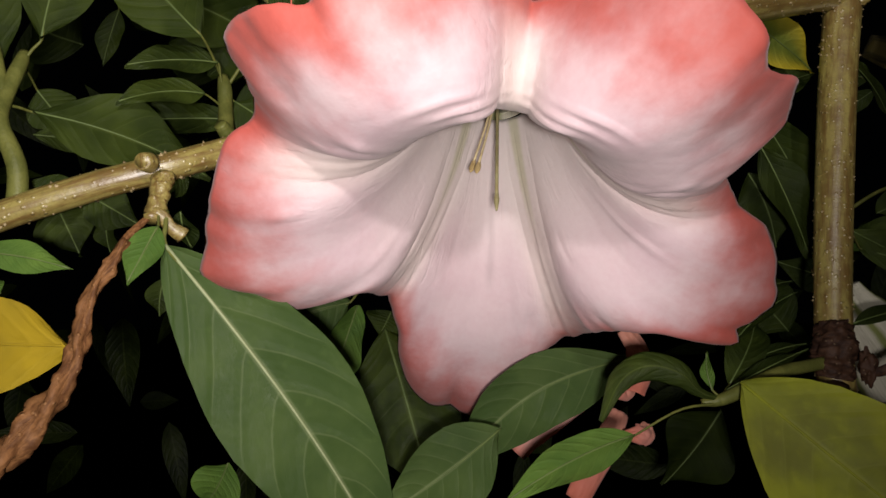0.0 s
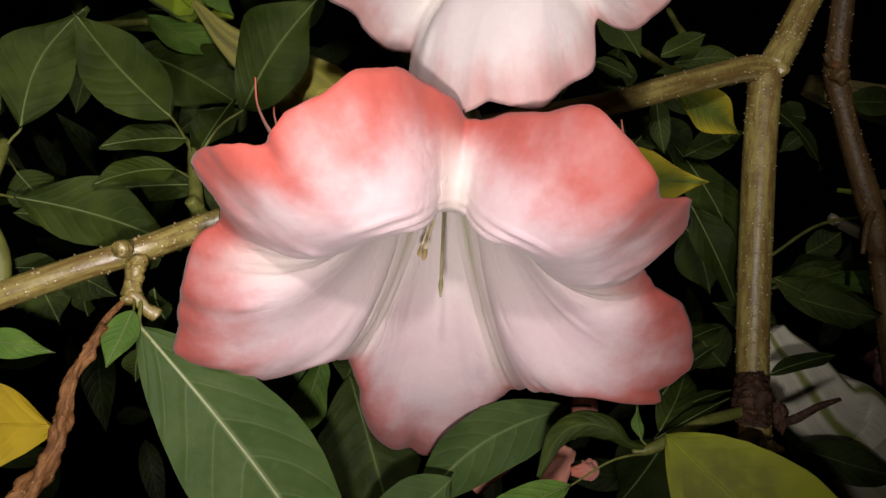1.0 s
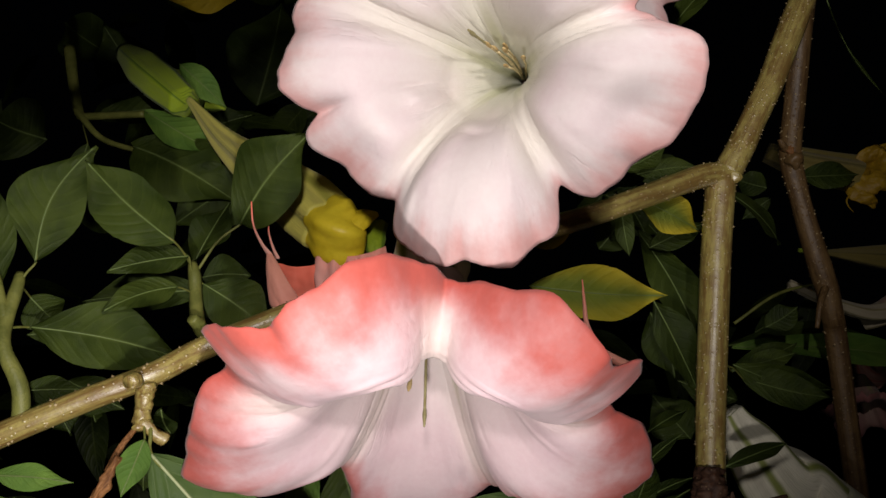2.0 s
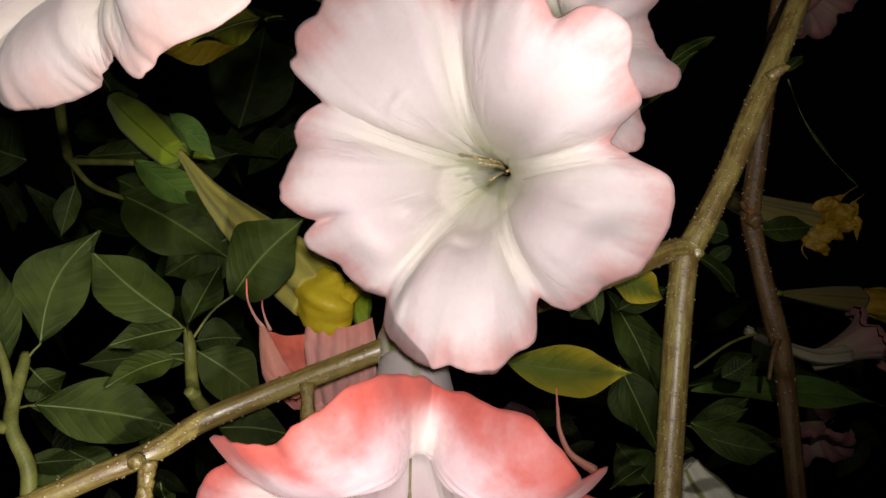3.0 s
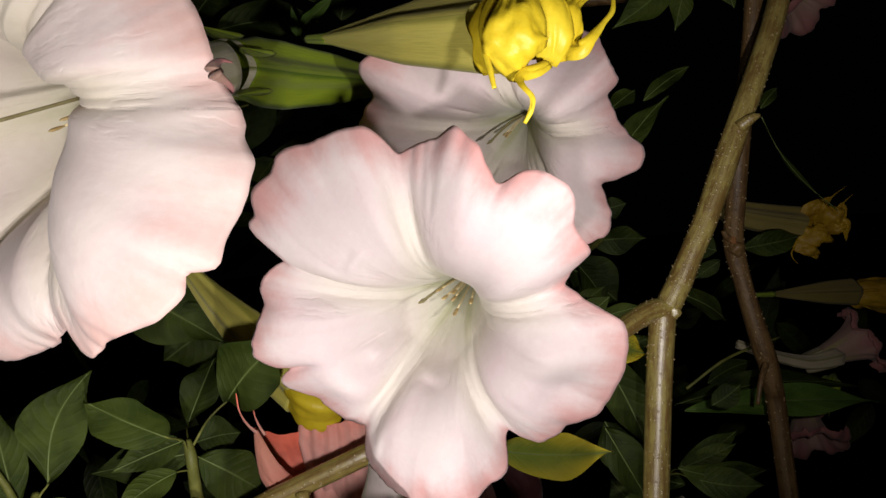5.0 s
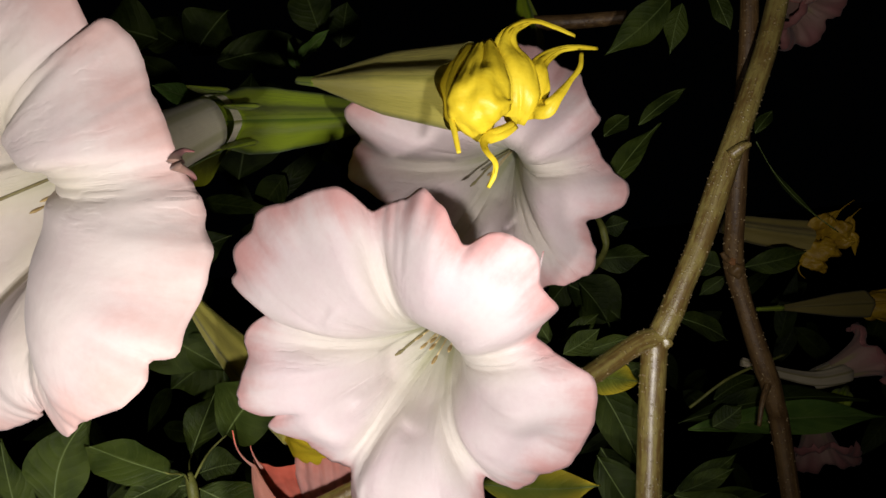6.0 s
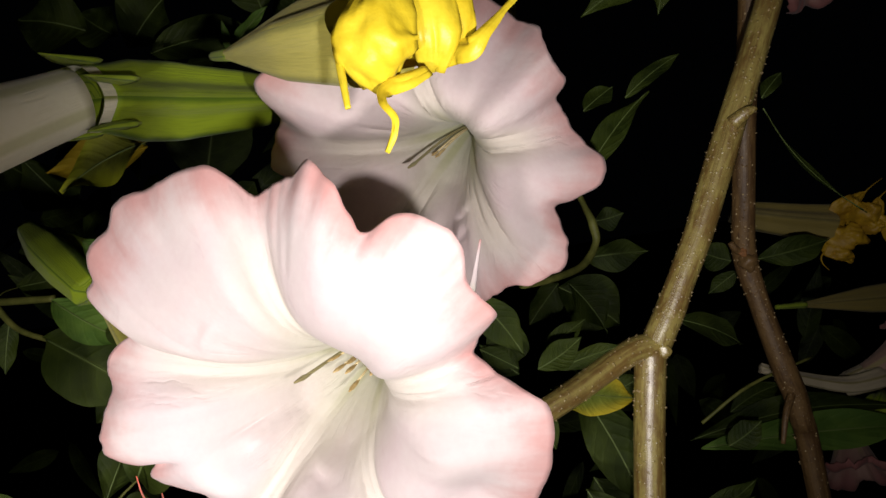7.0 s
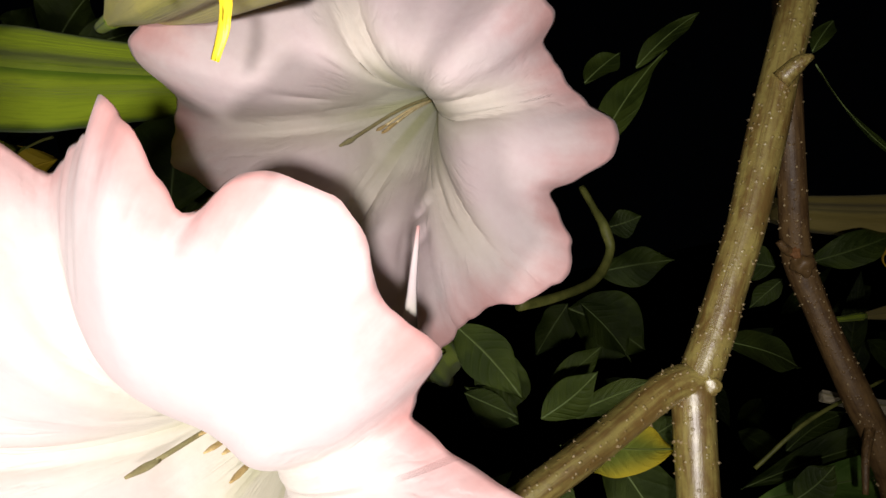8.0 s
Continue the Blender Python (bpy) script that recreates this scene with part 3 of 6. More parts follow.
warts(LIMB, LIMB_R, 300, 2, shrub)
warts(BOUGH, BOUGH_R, 300, 3, shrub)
# scars and knots
lump("branch_scar", (0.1535, 0.3955, 1.4970), (0.0027, 0.0012, 0.0028), BARK, shrub, 0.25, "round pale branch scar")
bar("stem_knot", [(0.199, 0.404, 1.588), (0.2045, 0.401, 1.5915), (0.2085, 0.400, 1.5925)], [0.0035, 0.0026, 0.0010], BARK, shrub, sides=10, count=8)
bar("scar_crust", [(0.1195, 0.371, 1.3555), (0.1205, 0.371, 1.361), (0.1215, 0.372, 1.367), (0.1225, 0.374, 1.373)], [0.0050, 0.0063, 0.0062, 0.0048], SCAR, shrub, "dark ragged scar crust", sides=40, count=36, shape=lambda u, a: 1 + 0.34 * noise.noise((u * 5, math.cos(a) * 2, math.sin(a) * 2)) + 0.30 * noise.noise((u * 12, math.cos(a) * 5, math.sin(a) * 5)))
for at, size, tone, name in (((0.1170, 0.3625, 1.3500), (0.0036, 0.0030, 0.0034), BARK, "node_bump"), ((0.1225, 0.3630, 1.3485), (0.0032, 0.0028, 0.0028), STAMEN, "node_bump"), ((0.1265, 0.3635, 1.360), (0.0024, 0.0026, 0.0050), SCAR, "scar_crust")):
    lump(name, at, size, tone, shrub, 0.5, rows=18)
sheet("dry_bract", [(0.1250, 0.3640, 1.3570), (0.1300, 0.3600, 1.3590), (0.1370, 0.3570, 1.3635), (0.1440, 0.3560, 1.3660)], [0.0016, 0.0024, 0.0018, 0.0003], SCAR, shrub, "thin dry dark bract", cup=0.6)
bar("broken_stub", [(0.117, 0.364, 1.352), (0.105, 0.352, 1.348), (0.096, 0.347, 1.345)], [0.0038, 0.0026, 0.0016], BARK_BROWN, shrub, "short broken tan stub", sides=12, count=12, shape=knobbly(0.35, 6))
bar("leaf_scar", [(-0.0865, 0.3205, 1.4205), (-0.0865, 0.3172, 1.4200), (-0.0865, 0.3166, 1.4199), (-0.0865, 0.3178, 1.4200)], [0.0030, 0.0026, 0.0018, 0.0012], BARK, shrub, "round leaf scar", sides=18, count=12)
bar("spur", [(-0.0855, 0.327, 1.418), (-0.0850, 0.323, 1.410), (-0.0845, 0.321, 1.4035)], [0.0034, 0.0026, 0.0030], BARK, shrub, "knobbly spur below the bough", sides=12, count=14, shape=knobbly(0.5, 2))
bar("spur", [(-0.0845, 0.321, 1.407), (-0.080, 0.322, 1.402), (-0.0775, 0.324, 1.400)], [0.0022, 0.0018, 0.0026], BARK, shrub, sides=10, count=10, shape=knobbly(0.4, 8))
bar("spur", [(-0.0305, 0.347, 1.443), (-0.0297, 0.343, 1.434), (-0.0290, 0.342, 1.4285)], [0.0030, 0.0027, 0.0036], BARK, shrub, sides=10, count=10, shape=knobbly(0.3, 8))

second = thing("second_stem", (0.24, 0.50, 0.0), "thin brown crooked stem with side twigs, in the dark", "stem")
STEM_2 = [(0.27, 0.51, 0.0), (0.265, 0.505, 0.9), (0.251, 0.50, 1.36), (0.244, 0.492, 1.435), (0.2385, 0.489, 1.460), (0.230, 0.487, 1.50), (0.2255, 0.484, 1.527), (0.226, 0.475, 1.555), (0.229, 0.463, 1.60), (0.236, 0.45, 1.66), (0.25, 0.44, 1.8)]
STEM_2R = [0.010, 0.008, 0.0062, 0.0060, 0.0064, 0.0058, 0.0066, 0.0060, 0.0056, 0.0052, 0.0045]
bar("stem", STEM_2, STEM_2R, BARK_BROWN, second, sides=16, count=80, shape=knobbly(0.1, 5))
warts(STEM_2[2:], STEM_2R[2:], 300, 6, second)
bar("twig", [(0.243, 0.49, 1.452), (0.232, 0.48, 1.44), (0.226, 0.476, 1.425)], [0.0026, 0.0018, 0.0012], BARK_BROWN, second, sides=8, count=12)
lump("leaf_scar", (0.2225, 0.4785, 1.5285), (0.0022, 0.0022, 0.0028), DRY, second, 0.4, "pinkish leaf scar on a swollen node")
lump("node_bump", (0.2250, 0.4800, 1.5235), (0.0052, 0.0050, 0.0050), BARK_BROWN, second, 0.35)
bar("twig", [(0.2265, 0.484, 1.527), (0.219, 0.478, 1.531), (0.216, 0.476, 1.535)], [0.003, 0.002, 0.0015], BARK_BROWN, second, sides=8, count=8)

# ---- the coral flower ----
coral = thing("trumpet_flower", (0.012, 0.352, 1.438), "large coral-edged pale pink trumpet flower, fully open and nodding", "flower", "trumpet flowers")
A_AXIS = (-0.011, -0.634, -0.773)
A_UPPER = [(0, 0.0597), (9, 0.0554), (13.5, 0.0569), (18, 0.0620), (19.5, 0.0653), (22.5, 0.0694), (30, 0.0711), (33, 0.0732), (37.5, 0.0703), (43.5, 0.0689), (48, 0.0729), (60, 0.0752), (61.5, 0.0739), (63, 0.0710), (64.5, 0.0651), (67.5, 0.0629), (69, 0.0590), (73.5, 0.0522), (81, 0.0468), (84, 0.0540), (93, 0.0638), (94.5, 0.0687), (102, 0.0741), (106.5, 0.0734), (114, 0.0750), (118.5, 0.0724), (120, 0.0699), (126, 0.0769), (133.5, 0.0784), (138, 0.0780), (141, 0.0757), (144, 0.0701), (145.5, 0.0701), (148.5, 0.0669), (153, 0.0655), (156, 0.0673), (159, 0.0712), (171, 0.0739), (-177, 0.0791), (-172.5, 0.0828), (-168, 0.0809), (-166.5, 0.0692), (-165, 0.0734), (-163.5, 0.0734), (-162, 0.0756)]
A_LOWER = [(-159, 0.0763), (-157.5, 0.0806), (-151.5, 0.0470), (-135, 0.0573), (-133.5, 0.0573), (-132, 0.0547), (-129, 0.0575), (-127.5, 0.0605), (-126, 0.0605), (-123, 0.0665), (-121.5, 0.0665), (-120, 0.0696), (-118.5, 0.0734), (-117, 0.0814), (-112.5, 0.0944), (-111, 0.0973), (-108, 0.1028), (-106.5, 0.1035), (-105, 0.1059), (-102, 0.1089), (-100.5, 0.1080), (-99, 0.1136), (-93, 0.1121), (-90, 0.1100), (-87, 0.1028), (-81, 0.0825), (-78, 0.0759), (-73.5, 0.0721), (-69, 0.0708), (-58.5, 0.0601), (-52.5, 0.0563), (-46.5, 0.0551), (-39, 0.0575), (-37.5, 0.0601), (-36, 0.0750), (-34.5, 0.0754), (-33, 0.0874), (-31.5, 0.0708), (-30, 0.0814), (-28.5, 0.0810), (-25.5, 0.0850), (-24, 0.0850), (-10.5, 0.0733), (-7.5, 0.0687), (-4.5, 0.0624)]
A_HIGH = [(0, -0.0042), (19.5, 0.0050), (33, 0.0070), (42, 0.0185), (46.5, 0.0208), (58.5, 0.0118), (72, -0.0130), (81, -0.0212), (85.5, -0.0183), (103.5, 0.0030), (120, 0.0138), (151.5, -0.0043), (166.5, 0.0055), (-178.5, 0.0084), (-166.5, 0.0153), (-132, -0.0094), (-102, -0.0053), (-70.5, -0.0137), (-49.5, 0.0074), (-36, 0.0140), (-30, 0.0111), (-22.5, 0.0009)]
A_RIM = (A_UPPER + A_LOWER, A_HIGH)
mouth_a = corolla(coral, (0.012, 0.315, 1.403), A_AXIS, A_RIM, (2, 83, 158, -135, -70), CORAL, pleat=0.00014, overlap=0.09, band=0.0062, throat=0.014, depth=0.058, puff=0.020, curl=0.003, offset=(0.0, 0.004), seed=1.0, ruffle=0.4, inner=((83, 0.12), (2, 0.12), (158, 0.12), (-100, 0.0)), dents=((65, 0.42, 10, 0.016, 0.0016), (62, 0.49, 11, 0.014, 0.0013), (58, 0.56, 10, 0.014, 0.0010), (101, 0.41, 9, 0.016, 0.0016), (104, 0.48, 11, 0.014, 0.0013), (108, 0.55, 10, 0.014, 0.0010), (-108, 0.8, 3, 0.07, 0.0012), (-92, 0.84, 2.5, 0.06, 0.0010), (-101, 0.93, 1.5, 0.09, -0.0022)) + wrinkles(3, 30, (-135, -70, -70, 2, 158), 0.0010), lobes=[0.55, 0.55, 0.6, 0.3, 0.6], steep=((83, 5.6), (40, 4.6), (125, 4.6), (2, 3.0), (158, 3.0), (-170, 2.2), (-30, 2.2), (-135, 1.7), (-70, 1.7), (-100, 1.5)), lift=((83, 0.10), (62, 0.40), (105, 0.40), (2, 0.45), (158, 0.45), (-135, 0.5), (-70, 0.5)))
tube(coral, mouth_a, A_AXIS, [(0.014, 0.392, 1.470), (0.008, 0.408, 1.505), (-0.006, 0.415, 1.535), (-0.012, 0.417, 1.565)], 0.0142, swell=1.2)
stamens(coral, mouth_a, [(0.0065, 0.318, 1.417), (0.005, 0.324, 1.419)], (0.011, 0.313, 1.406))

tendril(coral, [(0.0695, 0.2840, 1.4210), (0.0625, 0.2850, 1.4259), (0.0597, 0.2870, 1.4329), (0.0595, 0.2880, 1.4391), (0.0595, 0.2890, 1.4460)], CORAL_SOFT, 0.0019)

# ---- the blush flower in front ----
blush = thing("trumpet_flower", (0.046, 0.33, 1.533), "pale blush-white trumpet flower with frilled pink rim, wide open", "flower", "trumpet flowers")
B_AXIS = (-0.28, -0.925, -0.257)
B_UPPER = [(0, 0.0495), (3, 0.0478), (4.5, 0.0440), (7.5, 0.0441), (10.5, 0.0469), (12, 0.0469), (16.5, 0.0565), (28.5, 0.0566), (34.5, 0.0629), (39, 0.0641), (45, 0.0631), (51, 0.0591), (52.5, 0.0546), (55.5, 0.0516), (63, 0.0576), (64.5, 0.0604), (70.5, 0.0626), (73.5, 0.0652), (79.5, 0.0597), (96, 0.0549), (97.5, 0.0627), (99, 0.0631), (100.5, 0.0677), (117, 0.0716), (124.5, 0.0767), (127.5, 0.0767), (130.5, 0.0741), (138, 0.0759), (142.5, 0.0698), (145.5, 0.0730), (147, 0.0675), (150, 0.0532), (154.5, 0.0575), (160.5, 0.0612)]
B_LOWER = [(163.5, 0.0618), (168, 0.0580), (-178.5, 0.0634), (-175.5, 0.0634), (-174, 0.0614), (-169, 0.0585), (-166.8, 0.0535), (-164.5, 0.0630), (-160.5, 0.0664), (-151.5, 0.0607), (-145.5, 0.0619), (-138, 0.0613), (-129, 0.0563), (-127.5, 0.0615), (-124.5, 0.0660), (-106.5, 0.0672), (-99, 0.0627), (-90, 0.0655), (-85.5, 0.0655), (-81, 0.0615), (-73.5, 0.0599), (-72, 0.0575), (-70.5, 0.0517), (-69, 0.0485), (-66, 0.0462), (-64.5, 0.0514), (-60, 0.0558), (-52.5, 0.0567), (-45, 0.0560), (-40.5, 0.0574), (-34.5, 0.0618), (-19.5, 0.0638), (-10.5, 0.0636), (-6, 0.0612), (-3, 0.0541)]
B_HIGH = [(0, -0.0034), (7.5, -0.0119), (18, -0.0002), (24, 0.0031), (58.5, 0.0077), (67.5, 0.0052), (93, -0.0100), (103.5, -0.0005), (126, -0.0017), (135, 0.0007), (142.5, 0.0067), (162, 0.0061), (172.5, 0.0149), (-175.5, 0.0166), (-171, 0.0151), (-166, 0.0060), (-159, 0.0005), (-150, -0.0025), (-141, -0.0045), (-132, -0.0080), (-118.5, 0.0058), (-94.5, 0.0170), (-88.5, 0.0152), (-64.5, -0.0029), (-45, 0.0083), (-24, 0.0063)]
B_RIM = (B_UPPER + B_LOWER, B_HIGH)
mouth_b = corolla(blush, (0.034, 0.286, 1.517), B_AXIS, B_RIM, (4, 95, 154, -130, -67), BLUSH, ruffle=0.32, throat=0.0024, overlap=0.07, depth=0.072, ease=1.38, puff=0.0122, curl=0.003, offset=(0.0005, -0.005), seed=4.0, lobes=[0.65, 0.7, 0.65, 0.7, 0.7], shoulder=0.42, inner=((50, 0.26), (-20, 0.30), (-100, 0.40), (-150, 0.42), (170, 0.36), (125, 0.18)), band=0.0046, lift=((0, 0.4),), steep=((95, 3.8), (50, 3.7), (125, 4.0), (4, 3.4), (154, 2.6), (-175, 2.4), (-130, 2.5), (-67, 3.4), (-100, 3.2), (-30, 3.4)), pleat=0.0002, dents=((-108, 0.42, 12, 0.026, 0.0030), (-108, 0.475, 10, 0.016, -0.0016), (-158, 0.5, 5, 0.05, 0.0032), (-167, 0.52, 2.0, 0.07, -0.0022), (-149, 0.5, 1.8, 0.06, -0.0016), (170, 0.42, 4, 0.05, 0.0016), (130, 0.55, 7, 0.02, 0.0014), (-152, 0.70, 15, 0.12, 0.0052), (-167, 0.9, 2.2, 0.10, -0.0030), (-31, 0.84, 9, 0.10, -0.0050), (-20, 0.74, 8, 0.14, 0.0030)) + wrinkles(5, 22, (4, 95, 154, -130, -67), 0.0006))
tube(blush, mouth_b, B_AXIS, [(0.058, 0.372, 1.538), (0.064, 0.395, 1.532), (0.066, 0.425, 1.520), (0.066, 0.45, 1.51)], 0.0025, swell=2.6)
stamens(blush, mouth_b, [(0.0395, 0.3040, 1.5231), (0.0429, 0.3060, 1.5245), (0.0425, 0.3040, 1.5224), (0.0377, 0.3070, 1.5257), (0.0483, 0.3065, 1.5208), (0.0426, 0.3045, 1.5177)], (0.0310, 0.2900, 1.5230), 0.0065)

tendril(blush, [(0.0787, 0.2910, 1.5360), (0.0805, 0.2880, 1.5404), (0.0822, 0.2860, 1.5455), (0.0846, 0.2850, 1.5526)], BLUSH, 0.0011)

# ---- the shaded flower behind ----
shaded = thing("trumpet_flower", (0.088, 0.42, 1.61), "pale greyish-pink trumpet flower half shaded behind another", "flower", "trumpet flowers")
C_AXIS = (-0.21, -0.92, -0.33)
C_UPPER = [(0, 0.0493), (15, 0.0469), (18, 0.0478), (19.5, 0.0536), (22.5, 0.0548), (28.5, 0.0543), (39, 0.0572), (40.5, 0.0593), (51, 0.0560), (63, 0.0600), (76.5, 0.0597), (91.5, 0.0503), (103.5, 0.0615), (129, 0.0668), (130.5, 0.0673), (132, 0.0702), (138, 0.0709), (141, 0.0729), (144, 0.0725), (151.5, 0.0635), (154.5, 0.0659), (156, 0.0659), (157.5, 0.0682), (162, 0.0688), (165, 0.0709), (171, 0.0701), (172.5, 0.0599), (180, 0.0470), (-165, 0.0580), (-150, 0.0600)]
C_LOWER = [(-135, 0.0500), (-115.5, 0.0578), (-94.5, 0.0588), (-87, 0.0561), (-85.5, 0.0515), (-79.5, 0.0507), (-78, 0.0482), (-72, 0.0472), (-66, 0.0481), (-63, 0.0497), (-60, 0.0534), (-52.5, 0.0561), (-49.5, 0.0586), (-46.5, 0.0584), (-43.5, 0.0569), (-42, 0.0542), (-40.5, 0.0570), (-39, 0.0518), (-34.5, 0.0485), (-31.5, 0.0435), (-30, 0.0464), (-28.5, 0.0464), (-25.5, 0.0520), (-24, 0.0520), (-19.5, 0.0595), (-15, 0.0613), (-10.5, 0.0598), (-6, 0.0529), (-4.5, 0.0529)]
C_HIGH = [(0, -0.0187), (13.5, -0.0213), (25.5, -0.0091), (33, -0.0072), (37.5, -0.0119), (42, -0.0259), (45, -0.0319), (52.5, -0.0347), (124.5, -0.0075), (127.5, -0.0049), (133.5, 0.0072), (136.5, 0.0099), (150, -0.0006), (157.5, -0.0134), (162, -0.0163), (168, -0.0125), (174, 0.0026), (178.5, 0.0075), (-133.5, 0.0046), (-76.5, 0.0208), (-39, 0.0013), (-31.5, -0.0060), (-21, -0.0050), (-7.5, -0.0199)]
C_RIM = (C_UPPER + C_LOWER, C_HIGH)
mouth_c = corolla(shaded, (0.072, 0.352, 1.582), C_AXIS, C_RIM, (2, 92, 160, -135, -60), PALE, ruffle=0.35, throat=0.0024, depth=0.050, ease=1.35, puff=0.0105, shoulder=0.42, inner=((30, 0.12), (-20, 0.14), (-80, 0.34), (-140, 0.36), (160, 0.30), (110, 0.15)), band=0.0046, lift=((0, 0.4),), lobes=[0.7, 0.7, 0.7, 0.6, 0.7], steep=((0, 5.0), (60, 5.0), (110, 4.0), (180, 2.3), (-80, 2.4), (-30, 4.5)), curl=0.003, offset=(0.0085, 0.0075), seed=8.0, pleat=0.0002, dents=((-80, 0.45, 8, 0.03, 0.0030), (-64, 0.5, 3, 0.1, -0.0014), (-110, 0.5, 6, 0.05, 0.0022), (-125, 0.55, 3, 0.09, -0.0014), (-95, 0.6, 3, 0.1, 0.0012), (-86, 0.50, 7, 0.012, -0.0018), (-86, 0.545, 7, 0.012, 0.0016), (-84, 0.59, 6, 0.012, -0.0016), (-118, 0.50, 6, 0.012, -0.0014), (150, 0.4, 6, 0.03, 0.0016), (140, 0.45, 2, 0.08, -0.0014)) + wrinkles(8, 18, (2, 92, 160, -135, -60), 0.0007))
tube(shaded, mouth_c, C_AXIS, [(0.10, 0.45, 1.63), (0.11, 0.48, 1.655), (0.115, 0.50, 1.69), (0.115, 0.505, 1.72)], 0.0025, swell=2.6)
stamens(shaded, mouth_c, [(0.0760, 0.3620, 1.5905), (0.0745, 0.3600, 1.5890), (0.0735, 0.3585, 1.5895)], (0.0650, 0.3470, 1.5845))

# ---- the near flower ----
near_one = thing("trumpet_flower", (-0.038, 0.308, 1.605), "warm white trumpet flower with pink edge, brightly lit up close", "flower", "trumpet flowers")
D_AXIS = (-0.60, -0.74, -0.30)
D_UPPER = [(0, 0.0512), (1.5, 0.0494), (7.5, 0.0465), (13.5, 0.0465), (15, 0.0483), (33, 0.0512), (40.5, 0.0552), (45, 0.0597), (49.5, 0.0618), (51, 0.0614), (52.5, 0.0592), (54, 0.0553), (55.5, 0.0580), (58.5, 0.0666), (66, 0.0740), (84, 0.0780), (103.5, 0.0741), (139.5, 0.0503), (157.5, 0.0617)]
D_CLEFT = [(-31.2, 0.0625), (-32.4, 0.0500), (-33.4, 0.0605)]
D_LOWER = [(178.5, 0.0660), (-162, 0.0640), (-144, 0.0498), (-76.5, 0.0394), (-67.5, 0.0391), (-66, 0.0414), (-63, 0.0491), (-61.5, 0.0501), (-52.5, 0.0507), (-46.5, 0.0538), (-40.5, 0.0591), (-34.5, 0.0607), (-30, 0.0641), (-24, 0.0599), (-16.5, 0.0594), (-12, 0.0578), (-9, 0.0542), (-4.5, 0.0519)]
D_HIGH = [(0, -0.0357), (9, -0.0376), (18, -0.0351), (45, -0.0403), (55.5, -0.0338), (69, -0.0324), (108, -0.0041), (172.5, 0.0091), (-145.5, 0.0084), (-117, 0.0159), (-91.5, 0.0055), (-70.5, 0.0041), (-60, 0.0073), (-48, 0.0042), (-34.5, -0.0036), (-25.5, -0.0177), (-16.5, -0.0270)]
D_RIM = (D_UPPER + D_CLEFT + [p for p in D_LOWER if not -34 < p[0] < -31], D_HIGH)
mouth_d = corolla(near_one, (-0.066, 0.222, 1.566), D_AXIS, D_RIM, (8, 55, 140, -145, -66), WARM, throat=0.0105, depth=0.1040, offset=(-0.0383, 0.0223), puff=0.018, curl=0.002, seed=12.0, twist=0.55, ruffle=0.2, ease=1.75, pleat=0.0003, steep=((4, 2.6), (-35, 2.7), (40, 2.7), (-76, 2.3), (75, 2.4), (150, 2.2), (-145, 2.2)), lift=((8, 0.35), (-66, 0.05), (70, 0.5), (180, 0.5)), shoulder=0.4, inner=((0, 0.12),), lobes=[0.4, 0.8, 0.8, 0.7, 0.36], overlap=0.06)
tube(near_one, mouth_d, (-0.204, -0.957, -0.202), [(-0.0310, 0.3470, 1.6240), (-0.0240, 0.3700, 1.6275), (-0.0080, 0.4000, 1.6315), (0.0159, 0.4250, 1.6354)], 0.0106, calyx_part=0.88, calyx_size=0.0125, swell=1.1)
stamens(near_one, mouth_d, [(-0.058, 0.238, 1.582), (-0.056, 0.240, 1.585)], (-0.070, 0.222, 1.580))

# ---- shoots and leaves ----
shoot_a = thing("leafy_shoot", (-0.0722, 0.3550, 1.4305), "short green side shoot carrying a fan of pointed leaves", "shoot", "leafy shoots")
bar("twig", [(-0.0699, 0.3490, 1.4310), (-0.0794, 0.3580, 1.4386), (-0.0838, 0.3660, 1.4512), (-0.0852, 0.3680, 1.4598), (-0.0869, 0.3700, 1.4647)], [0.003, 0.0028, 0.0026, 0.0026, 0.0018], PETIOLE, shoot_a, "", sides=10, count=20, shape=knobbly(0.08, 1))
bar("node_bump", [(-0.0787, 0.3560, 1.4389), (-0.0797, 0.3520, 1.4412)], [0.0028, 0.0022], PETIOLE, shoot_a, "", sides=10, count=20, shape=knobbly(0.08, 2))
leaf(shoot_a, (-0.0671, 0.3720, 1.4808), (-0.0296, 0.3400, 1.5103), 0.0316, roll=-8, bend=0.05, material=LEAF_GREY, stalk=(-0.0851, 0.3700, 1.4609), seed=1)
leaf(shoot_a, (-0.0861, 0.3500, 1.4712), (-0.1039, 0.3180, 1.4973), 0.0254, roll=10, bend=-0.05, material=LEAF_GREY, stalk=(-0.0862, 0.3680, 1.4631), seed=2)
leaf(shoot_a, (-0.0852, 0.3620, 1.4666), (-0.1097, 0.3450, 1.4610), 0.0154, roll=-15, bend=0.1, material=LEAF, stalk=(-0.0857, 0.3680, 1.4585), seed=3)
leaf(shoot_a, (-0.0879, 0.3580, 1.4540), (-0.1064, 0.3360, 1.4450), 0.0143, roll=-10, bend=0.08, material=LEAF_GREY, stalk=(-0.0848, 0.3670, 1.4516), seed=4)
leaf(shoot_a, (-0.0830, 0.3720, 1.4560), (-0.0556, 0.3780, 1.4338), 0.0238, roll=12, bend=0.1, material=LEAF_GREY, stalk=(-0.0847, 0.3680, 1.4575), seed=5)
